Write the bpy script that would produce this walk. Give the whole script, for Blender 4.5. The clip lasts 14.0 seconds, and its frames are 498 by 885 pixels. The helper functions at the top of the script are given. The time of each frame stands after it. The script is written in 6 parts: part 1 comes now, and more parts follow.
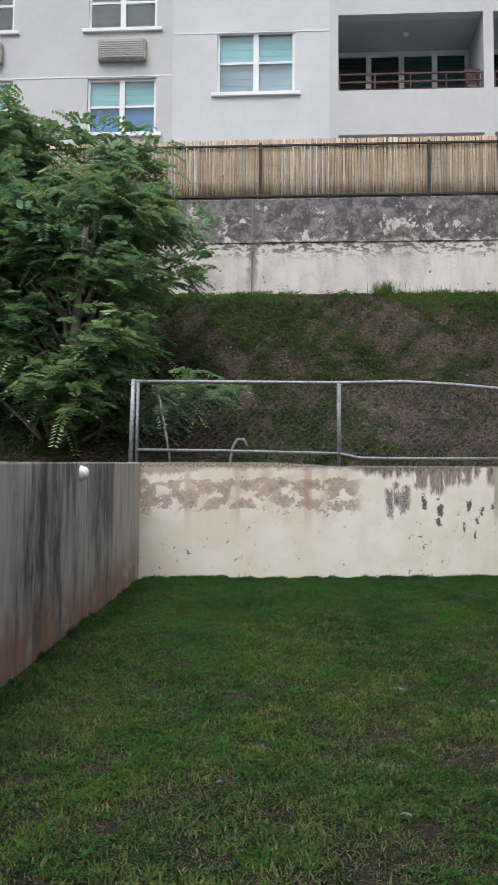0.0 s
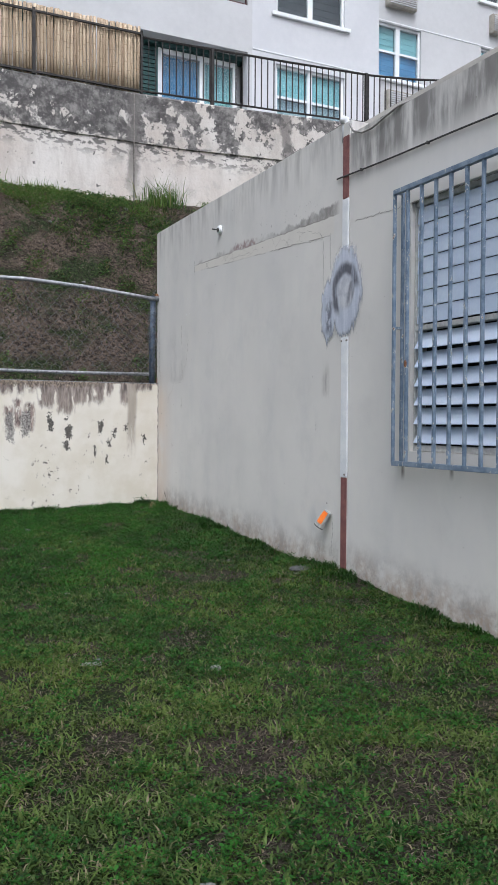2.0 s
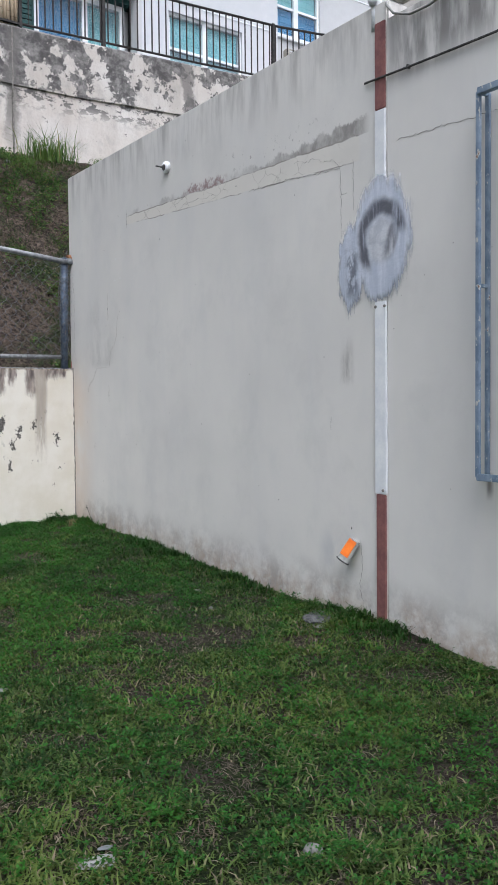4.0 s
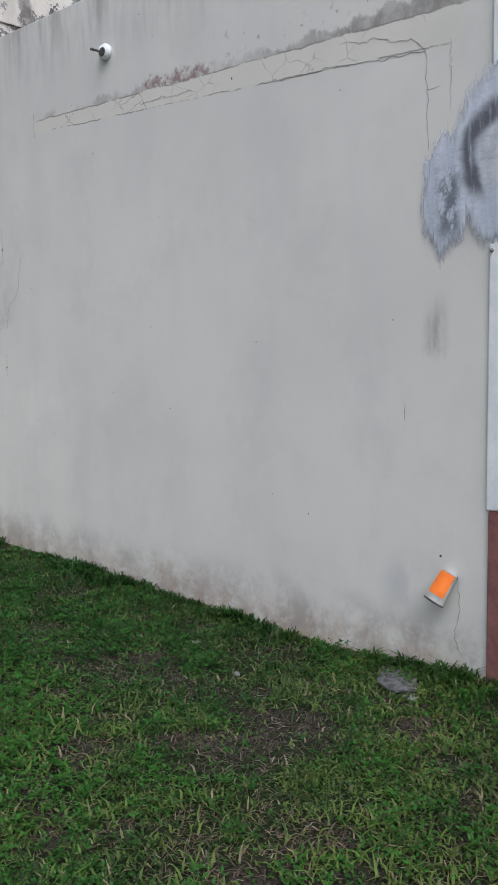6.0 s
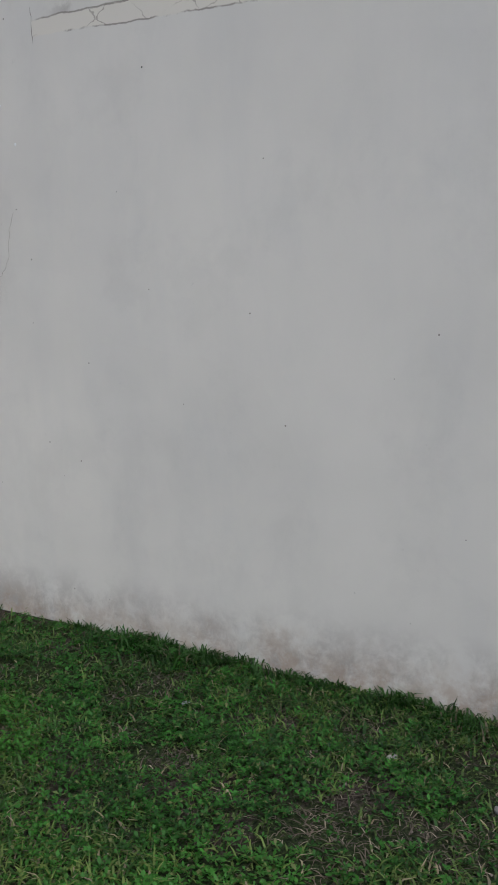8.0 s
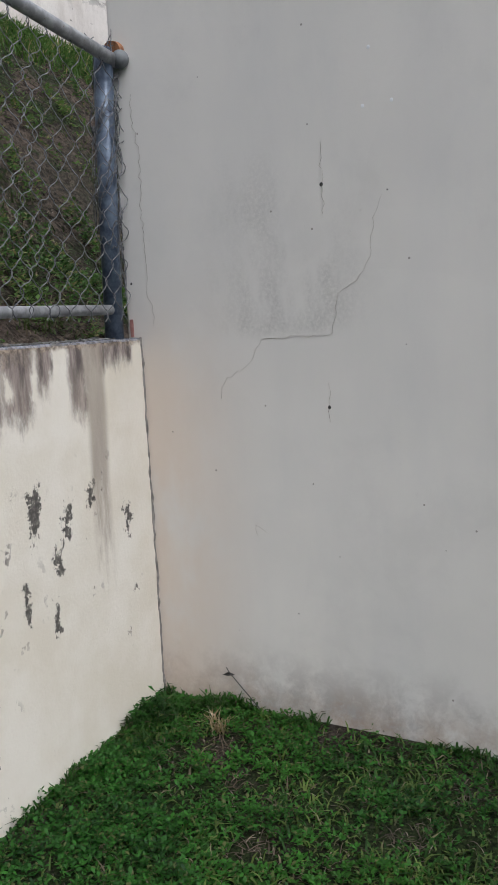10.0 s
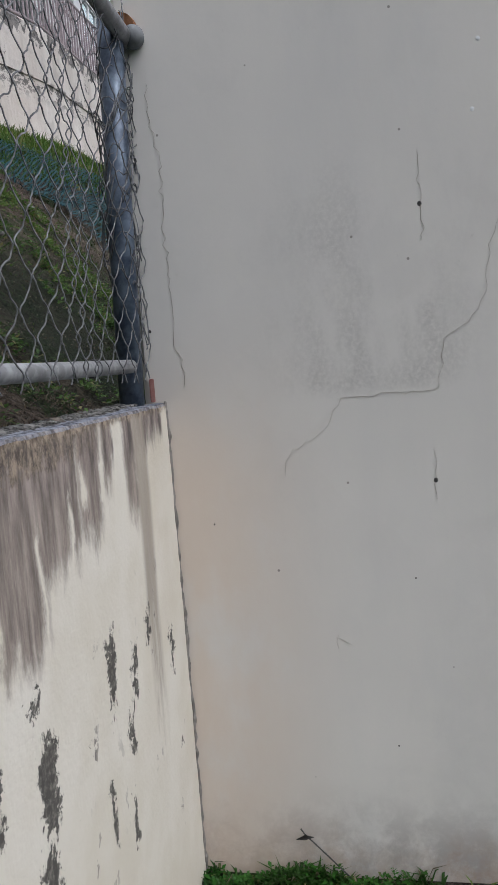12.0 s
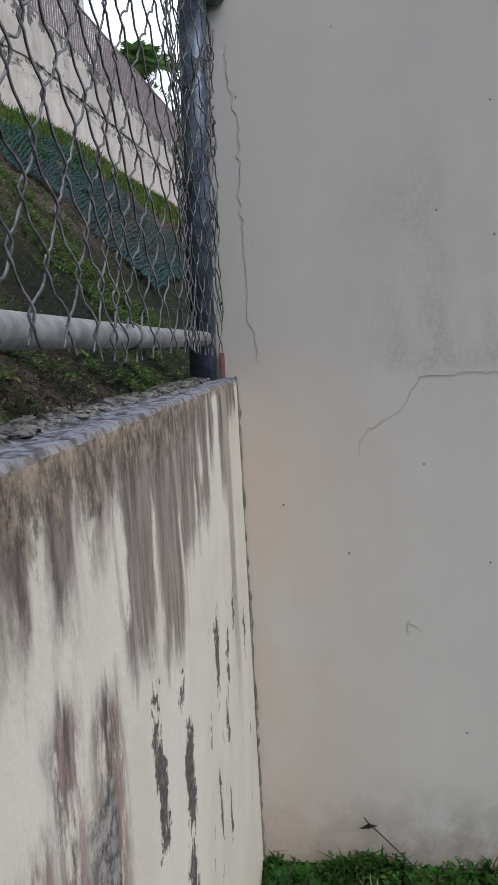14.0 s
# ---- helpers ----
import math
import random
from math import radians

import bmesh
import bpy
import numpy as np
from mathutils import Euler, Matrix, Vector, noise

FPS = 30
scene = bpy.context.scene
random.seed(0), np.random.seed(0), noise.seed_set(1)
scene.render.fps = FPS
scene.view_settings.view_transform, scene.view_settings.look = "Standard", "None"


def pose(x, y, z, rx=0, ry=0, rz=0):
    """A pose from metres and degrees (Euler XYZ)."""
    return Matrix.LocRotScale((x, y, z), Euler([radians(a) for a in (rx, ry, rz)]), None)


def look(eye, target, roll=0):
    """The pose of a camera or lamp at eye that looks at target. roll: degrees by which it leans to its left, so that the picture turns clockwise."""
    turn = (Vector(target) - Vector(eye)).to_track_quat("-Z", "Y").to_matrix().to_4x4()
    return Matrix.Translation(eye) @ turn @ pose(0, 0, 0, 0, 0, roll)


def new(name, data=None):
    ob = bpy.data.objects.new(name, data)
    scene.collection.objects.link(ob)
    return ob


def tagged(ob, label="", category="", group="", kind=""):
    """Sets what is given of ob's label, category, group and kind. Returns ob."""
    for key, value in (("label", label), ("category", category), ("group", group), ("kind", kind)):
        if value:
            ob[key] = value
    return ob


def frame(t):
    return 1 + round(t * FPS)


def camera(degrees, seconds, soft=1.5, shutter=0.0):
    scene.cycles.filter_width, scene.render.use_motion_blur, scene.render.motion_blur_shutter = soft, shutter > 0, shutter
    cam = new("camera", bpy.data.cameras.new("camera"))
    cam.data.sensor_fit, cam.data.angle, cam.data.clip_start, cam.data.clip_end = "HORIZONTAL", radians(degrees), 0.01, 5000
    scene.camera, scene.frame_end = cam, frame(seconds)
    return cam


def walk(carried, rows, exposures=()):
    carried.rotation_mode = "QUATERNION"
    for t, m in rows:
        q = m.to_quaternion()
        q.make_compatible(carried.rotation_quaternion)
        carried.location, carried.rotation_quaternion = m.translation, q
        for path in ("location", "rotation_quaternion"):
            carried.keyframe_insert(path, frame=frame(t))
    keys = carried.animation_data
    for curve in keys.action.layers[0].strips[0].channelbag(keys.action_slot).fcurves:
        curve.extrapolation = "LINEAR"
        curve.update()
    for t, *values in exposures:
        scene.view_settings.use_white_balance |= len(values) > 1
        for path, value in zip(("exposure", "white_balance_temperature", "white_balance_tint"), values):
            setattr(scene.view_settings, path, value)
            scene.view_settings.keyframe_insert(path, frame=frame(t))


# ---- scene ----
cam = camera(33.1, 14.0)
PATH = [
    (0, (-3.062, -11.603, 1.066), (-3.179, -9.611, 1.195), 0.3),
    (0.5, (-3.374, -11.226, 1.01), (-3.121, -9.245, 1.114), 0.7),
    (1, (-3.492, -10.783, 1.002), (-3.067, -8.828, 0.977), 0.6),
    (1.5, (-3.597, -10.333, 1.004), (-2.895, -8.461, 0.961), 0.5),
    (2, (-3.569, -9.863, 1.012), (-2.69, -8.067, 0.965), 0.3),
    (2.5, (-3.495, -9.339, 1.062), (-2.586, -7.558, 1.013), -0.1),
    (3, (-3.489, -8.778, 1.069), (-2.426, -7.084, 1.011), -0.2),
    (3.5, (-3.446, -8.261, 1.078), (-2.345, -6.592, 1.012), -0.4),
    (6, (-3.305, -5.726, 1.199), (-1.786, -4.438, 1.019), -0.7),
    (6.5, (-3.198, -5.259, 1.262), (-1.655, -4.002, 1.068), -0.9),
    (7, (-3.159, -4.749, 1.301), (-1.498, -3.654, 1.093), -1.3),
    (7.5, (-3.145, -4.201, 1.332), (-1.433, -3.198, 1.076), -2.2),
    (8, (-3.109, -3.749, 1.383), (-1.341, -2.854, 1.107), -2.1),
    (8.5, (-3.095, -3.306, 1.409), (-1.28, -2.52, 1.107), -3.0),
    (9, (-3.049, -2.763, 1.46), (-1.315, -1.829, 1.112), -2.8),
    (11.5, (-2.524, -0.78, 1.568), (-0.575, -0.354, 1.426), -4.4),
    (12, (-2.446, -0.569, 1.581), (-0.472, -0.303, 1.403), -4.5),
    (12.5, (-2.456, -0.281, 1.578), (-0.47, -0.149, 1.383), -3.8),
    (13, (-2.442, -0.139, 1.563), (-0.457, -0.002, 1.366), -0.6),
    (13.5, (-2.411, -0.141, 1.567), (-0.434, 0.07, 1.35), -0.8),
    (14, (-2.396, -0.235, 1.568), (-0.415, -0.062, 1.353), -3.2),
]
walk(cam, [(t, look(e, g, r)) for t, e, g, r in PATH], [(0, -0.45, 6200, 10.4), (0.5, -0.36, 6150, 10.4), (1, -0.33, 6100, 10.4), (2, -0.28, 5950, 10.4), (3, -0.22, 5900, 10.4), (6, -0.26, 5950, 10.4), (7.5, -0.36, 6000, 10.4), (9, -0.46, 6100, 10.6), (11.5, -0.57, 6050, 10.8), (12, -0.63, 6050, 10.8), (12.5, -0.60, 6100, 10.8), (13.5, -0.78, 6000, 10.8), (14, -0.78, 6050, 10.8)])

# ---- world, sun, exposure ----
world = bpy.data.worlds.new("world")
scene.world = world
world.use_nodes = True
wt = world.node_tree
sky = wt.nodes.new("ShaderNodeTexSky")
sky.sky_type, sky.sun_disc = "NISHITA", False
sky.sun_elevation, sky.sun_rotation = radians(60), radians(198)
sky.air_density, sky.dust_density, sky.ozone_density = 1.0, 10.0, 3.0
wt.nodes["Background"].inputs["Strength"].default_value = 0.15
haze = wt.nodes.new("ShaderNodeHueSaturation")
haze.inputs["Saturation"].default_value, haze.inputs["Value"].default_value = 0.38, 1.75
wt.links.new(sky.outputs["Color"], haze.inputs["Color"])
wt.links.new(haze.outputs["Color"], wt.nodes["Background"].inputs["Color"])
sun = new("sun", bpy.data.lights.new("sun", "SUN"))
sun.data.energy, sun.data.angle, sun.data.color = 0.22, radians(60), (0.97, 0.985, 1.0)
sun.matrix_world = look((-2.5, -7.6, 13.9), (0, 0, 0))


# ---- materials ----
class Nodes:
    """Short-hand for building one node material."""

    def __init__(self, name, rough=0.85, metal=0.0, spec=0.3):
        self.m = bpy.data.materials.new(name)
        self.m.use_nodes = True
        self.t = self.m.node_tree
        self.b = self.t.nodes["Principled BSDF"]
        self.b.inputs["Roughness"].default_value = rough
        self.b.inputs["Metallic"].default_value = metal
        self.b.inputs["Specular IOR Level"].default_value = spec
        self.p = self.t.nodes.new("ShaderNodeNewGeometry").outputs["Position"]

    def node(self, kind):
        return self.t.nodes.new(kind)

    def put(self, socket, v):
        if isinstance(v, bpy.types.NodeSocket):
            self.t.links.new(v, socket)
        elif v is not None:
            socket.default_value = (*v, 1.0) if isinstance(v, tuple) and len(v) == 3 and socket.type == "RGBA" else v

    def local(self):
        return self.node("ShaderNodeTexCoord").outputs["Object"]

    def stretch(self, v, s):
        n = self.node("ShaderNodeVectorMath")
        n.operation = "MULTIPLY"
        self.put(n.inputs[0], v)
        n.inputs[1].default_value = s
        return n.outputs[0]

    def warp(self, v, scale, amount):
        n = self.node("ShaderNodeTexNoise")
        n.inputs["Scale"].default_value = scale
        n.inputs["Detail"].default_value = 3
        self.put(n.inputs["Vector"], v)
        a = self.node("ShaderNodeVectorMath")
        a.operation = "MULTIPLY_ADD"
        self.put(a.inputs[0], n.outputs["Color"])
        a.inputs[1].default_value = (amount,) * 3
        self.put(a.inputs[2], v)
        return a.outputs[0]

    def noise(self, v, scale, detail=6.0, rough=0.6):
        n = self.node("ShaderNodeTexNoise")
        self.put(n.inputs["Vector"], v)
        n.inputs["Scale"].default_value, n.inputs["Detail"].default_value = scale, detail
        n.inputs["Roughness"].default_value = rough
        return n.outputs["Fac"]

    def cells(self, v, scale, feature="F1", out="Distance"):
        n = self.node("ShaderNodeTexVoronoi")
        n.feature = feature
        self.put(n.inputs["Vector"], v)
        n.inputs["Scale"].default_value = scale
        return n.outputs[out]

    def axis(self, v, k):
        n = self.node("ShaderNodeSeparateXYZ")
        self.put(n.inputs[0], v)
        return n.outputs[k]

    def ramp(self, f, a, b):
        """0 below a, 1 above b, smooth between (b may lie below a)."""
        n = self.node("ShaderNodeMapRange")
        n.interpolation_type = "SMOOTHSTEP"
        self.put(n.inputs["Value"], f)
        n.inputs["From Min"].default_value, n.inputs["From Max"].default_value = min(a, b), max(a, b)
        if b < a:
            n.inputs["To Min"].default_value, n.inputs["To Max"].default_value = 1.0, 0.0
        return n.outputs["Result"]

    def math(self, op, a, b=0.0):
        n = self.node("ShaderNodeMath")
        n.operation = op
        self.put(n.inputs[0], a)
        self.put(n.inputs[1], b)
        return n.outputs[0]

    def mix(self, f, a, b):
        n = self.node("ShaderNodeMix")
        n.data_type = "RGBA"
        self.put(n.inputs["Factor"], f)
        self.put(n.inputs["A"], a)
        self.put(n.inputs["B"], b)
        return n.outputs["Result"]

    def random(self):
        return self.node("ShaderNodeObjectInfo").outputs["Random"]

    def island(self):
        return self.node("ShaderNodeNewGeometry").outputs["Random Per Island"]

    def colour(self, c):
        self.put(self.b.inputs["Base Color"], c)
        return self

    def rough(self, r):
        self.put(self.b.inputs["Roughness"], r)
        return self

    def bump(self, h, strength=0.4, dist=0.01):
        n = self.node("ShaderNodeBump")
        n.inputs["Strength"].default_value, n.inputs["Distance"].default_value = strength, dist
        self.put(n.inputs["Height"], h)
        self.put(self.b.inputs["Normal"], n.outputs[0])
        return self


def mottled(name, a, b, scale=8.0, rough=0.8, metal=0.0, bump=0.2, dist=0.003, fine=60.0):
    n = Nodes(name, rough, metal)
    f = n.noise(n.p, scale)
    g = n.noise(n.p, fine, 4)
    n.colour(n.mix(n.ramp(n.math("ADD", n.math("MULTIPLY", f, 0.7), n.math("MULTIPLY", g, 0.3)), 0.35, 0.65), a, b))
    n.bump(g, bump, dist)
    return n.m


def east_wall_material():
    n = Nodes("grey_beige_wall_paint", 0.85)
    z, y = n.axis(n.p, 2), n.axis(n.p, 1)
    big = n.noise(n.p, 0.9, 4, 0.55)
    mid = n.noise(n.stretch(n.p, (1, 1, 0.55)), 3.2, 6)
    fine = n.noise(n.p, 55, 5)
    c = n.mix(n.ramp(big, 0.32, 0.68), (0.635, 0.618, 0.59), (0.705, 0.683, 0.648))
    c = n.mix(n.math("MULTIPLY", n.ramp(mid, 0.5, 0.75), 0.35), c, (0.58, 0.58, 0.57))
    # lighter roller marks in blocks
    block = n.cells(n.stretch(n.warp(n.p, 2.0, 0.15), (1, 1.1, 0.8)), 1.3, out="Color")
    c = n.mix(n.math("MULTIPLY", n.axis(block, 0), 0.14), c, (0.75, 0.735, 0.70))
    wash = n.noise(n.stretch(n.warp(n.p, 3, 0.1), (2.2, 2.2, 0.35)), 1.0, 5, 0.6)
    c = n.mix(n.math("MULTIPLY", n.ramp(wash, 0.45, 0.68), 0.18), c, (0.53, 0.535, 0.545))
    # repaired plaster band, crazed here and there, widening to the south
    low = n.math("ADD", 2.757, n.math("MULTIPLY", y, 0.057))
    wob = n.math("MULTIPLY", n.math("SUBTRACT", n.noise(n.p, 5, 7, 0.7), 0.5), 0.045)
    rel = n.math("SUBTRACT", n.math("ADD", z, wob), low)
    above = n.math("SUBTRACT", rel, n.math("ADD", 0.036, n.math("MULTIPLY", y, -0.0275)))
    along = n.math("MULTIPLY", n.ramp(y, -4.12, -4.08), n.ramp(y, -1.16, -1.18))
    inside = n.math("MULTIPLY", n.math("MULTIPLY", n.ramp(rel, -0.004, 0.004), n.ramp(above, 0.004, -0.004)), along)
    c = n.mix(n.math("MULTIPLY", inside, 0.55), c, (0.70, 0.66, 0.59))
    net = n.cells(n.warp(n.warp(n.stretch(n.p, (1, 0.8, 1.2)), 7, 0.09), 30, 0.02), 6.5, "DISTANCE_TO_EDGE")
    net = n.math("MULTIPLY", n.ramp(net, 0.018, 0.006), n.math("MULTIPLY", inside, n.ramp(n.noise(n.p, 2.5, 3), 0.45, 0.58)))
    c = n.mix(n.math("MULTIPLY", net, 0.6), c, (0.24, 0.21, 0.185))
    for v, part_of in ((rel, 0.40), (above, 0.36)):
        line = n.math("MULTIPLY", n.ramp(n.math("ABSOLUTE", v), 0.0055, 0.0015), n.ramp(n.noise(n.stretch(n.p, (1, 3.5, 3.5)), 1.0, 7, 0.75), part_of + 0.04, part_of + 0.16))
        c = n.mix(n.math("MULTIPLY", n.math("MULTIPLY", line, along), 0.7), c, (0.15, 0.13, 0.115))
    # grey damp and splashed mud along the foot
    drip = n.noise(n.stretch(n.p, (9, 9, 1.6)), 1.0, 5)
    ground = n.math("SUBTRACT", z, n.math("MULTIPLY", y, 0.045))
    foot = n.math("MULTIPLY", n.ramp(ground, 0.36, 0.03), n.ramp(n.noise(n.warp(n.p, 9, 0.08), 4.2, 10, 0.72), 0.40, 0.64))
    c = n.mix(n.math("MULTIPLY", foot, 0.75), c, (0.24, 0.22, 0.215))
    mud = n.math("MULTIPLY", n.ramp(n.math("ADD", ground, n.math("MULTIPLY", n.math("SUBTRACT", mid, 0.5), 0.5)), 0.24, -0.02), n.ramp(n.noise(n.p, 12, 8, 0.7), 0.32, 0.62))
    c = n.mix(n.math("MULTIPLY", mud, 0.8), c, (0.38, 0.29, 0.225))
    # mould washed down from the top
    top = n.math("MULTIPLY", n.ramp(z, 2.85, 3.4), n.ramp(drip, 0.38, 0.72))
    c = n.mix(n.math("MULTIPLY", top, 0.6), c, (0.20, 0.19, 0.18))
    old = n.math("MULTIPLY", n.ramp(y, -4.2, -4.5), n.ramp(n.math("ADD", z, n.math("MULTIPLY", y, 0.04)), 2.62, 2.86))
    old = n.math("MULTIPLY", old, n.ramp(n.noise(n.stretch(n.p, (6, 6, 1.2)), 1.1, 6), 0.34, 0.58))
    c = n.mix(n.math("MULTIPLY", old, 0.8), c, (0.15, 0.142, 0.138))
    # soot along the top of the band, thickest at its south end, with scattered flecks above
    rag = n.math("ADD", above, n.math("MULTIPLY", n.math("SUBTRACT", n.noise(n.stretch(n.p, (1, 1, 0.7)), 8, 9, 0.74), 0.5), 0.22))
    high = n.math("ADD", 0.015, n.math("MULTIPLY", n.ramp(y, -3.3, -4.0), 0.06))
    soot = n.math("MULTIPLY", n.math("MULTIPLY", n.ramp(above, -0.003, 0.004), n.ramp(n.math("SUBTRACT", rag, high), 0.03, 0.0)), n.math("MULTIPLY", n.ramp(y, -4.2, -4.12), n.ramp(y, -1.2, -1.4)))
    soot = n.math("MULTIPLY", soot, n.math("ADD", n.math("MULTIPLY", n.ramp(y, -2.6, -3.3), 0.5), n.math("MULTIPLY", n.ramp(n.noise(n.stretch(n.p, (1, 1.6, 1)), 1.3, 6, 0.7), 0.45, 0.6), 0.5)))
    c = n.mix(n.math("MULTIPLY", soot, 0.85), c, n.mix(n.noise(n.p, 30, 6), (0.09, 0.085, 0.08), (0.34, 0.31, 0.29)))
    fleck = n.math("MULTIPLY", n.ramp(n.noise(n.p, 19, 8, 0.72), 0.60, 0.635), n.math("MULTIPLY", n.math("MULTIPLY", n.ramp(above, 0.02, 0.06), n.ramp(above, 0.26, 0.12)), n.math("MULTIPLY", n.ramp(y, -4.1, -3.9), n.ramp(y, -2.5, -2.9))))
    c = n.mix(n.math("MULTIPLY", fleck, 0.6), c, (0.27, 0.25, 0.235))
    # old maroon paint showing through the soot
    old_red = n.math("MULTIPLY", n.math("MULTIPLY", n.ramp(y, -2.75, -2.65), n.ramp(y, -2.05, -2.2)), n.math("MULTIPLY", n.ramp(above, 0.0, 0.006), n.ramp(rag, 0.07, 0.03)))
    c = n.mix(n.math("MULTIPLY", n.math("MULTIPLY", old_red, n.ramp(n.noise(n.p, 22, 8, 0.72), 0.40, 0.56)), 0.8), c, (0.23, 0.13, 0.135))
    # rubbed grey bloom beside the bolt holes near the corner
    bloom = n.math("MULTIPLY", n.ramp(y, -1.0, -0.72), n.ramp(y, -0.25, -0.5))
    bloom = n.math("MULTIPLY", bloom, n.math("MULTIPLY", n.ramp(z, 1.46, 1.52), n.ramp(z, 2.3, 1.7)))
    grainy = n.math("MULTIPLY", n.ramp(n.noise(n.stretch(n.warp(n.p, 6, 0.1), (4, 4, 1.6)), 1.3, 5), 0.38, 0.66), n.ramp(n.noise(n.p, 70, 6, 0.75), 0.30, 0.62))
    c = n.mix(n.math("MULTIPLY", n.math("MULTIPLY", bloom, grainy), 0.55), c, (0.34, 0.335, 0.325))
    # Peach stain beside the corner, with the cream wall's bounced light painted in.
    peach_bounce = n.math("MULTIPLY", n.ramp(y, -0.55, -0.02), n.math("MULTIPLY", n.ramp(z, 1.8, 1.2), n.ramp(mid, 0.2, 0.55)))
    c = n.mix(n.math("MULTIPLY", peach_bounce, 0.55), c, (0.62, 0.485, 0.37))
    # soft patched repaint and rubbed grime
    smear = n.noise(n.warp(n.p, 2.5, 0.25), 1.7, 8, 0.66)
    c = n.mix(n.math("MULTIPLY", n.ramp(smear, 0.50, 0.68), 0.17), c, (0.46, 0.455, 0.445))
    grit = n.ramp(n.noise(n.p, 26, 9, 0.78), 0.60, 0.70)
    c = n.mix(n.math("MULTIPLY", grit, n.math("MULTIPLY", n.ramp(smear, 0.45, 0.6), 0.22)), c, (0.36, 0.34, 0.32))
    run = n.math("ADD", n.math("ADD", y, 4.0), n.math("MULTIPLY", n.math("SUBTRACT", mid, 0.5), 0.10))
    run = n.math("MULTIPLY", n.math("MULTIPLY", n.ramp(n.math("ABSOLUTE", run), 0.075, 0.0), n.ramp(n.noise(n.stretch(n.p, (20, 20, 6)), 1.0, 6), 0.30, 0.62)), n.math("MULTIPLY", n.ramp(z, 1.20, 1.27), n.ramp(z, 1.55, 1.33)))
    c = n.mix(n.math("MULTIPLY", run, 0.65), c, (0.24, 0.225, 0.21))
    blue = n.math("MULTIPLY", n.ramp(n.math("ABSOLUTE", n.math("ADD", y, 3.88)), 0.22, 0.02), n.math("MULTIPLY", n.ramp(z, 0.02, 0.15), n.ramp(z, 0.42, 0.2)))
    c = n.mix(n.math("MULTIPLY", n.math("MULTIPLY", blue, n.ramp(mid, 0.3, 0.6)), 0.55), c, (0.36, 0.38, 0.42))
    # rust and damp under the ends of the grille
    for at, low in ((5.035, 0.60), (5.565, 0.63), (6.3, 0.6)):
        d = n.math("ABSOLUTE", n.math("ADD", n.math("ADD", y, at), n.math("MULTIPLY", n.math("SUBTRACT", drip, 0.5), 0.05)))
        weep = n.math("MULTIPLY", n.ramp(d, 0.03, 0.004), n.math("MULTIPLY", n.ramp(z, low, low + 0.08), n.ramp(z, 0.76, 0.73)))
        c = n.mix(n.math("MULTIPLY", weep, 0.75), c, (0.10, 0.085, 0.08))
    pits = n.ramp(n.cells(n.p, 7.0), 0.035, 0.02)
    c = n.mix(n.math("MULTIPLY", pits, 0.75), c, (0.16, 0.14, 0.13))
    n.colour(c)
    n.bump(n.math("ADD", fine, n.math("MULTIPLY", n.noise(n.p, 3, 3), 1.2)), 0.12, 0.003)
    return n.m


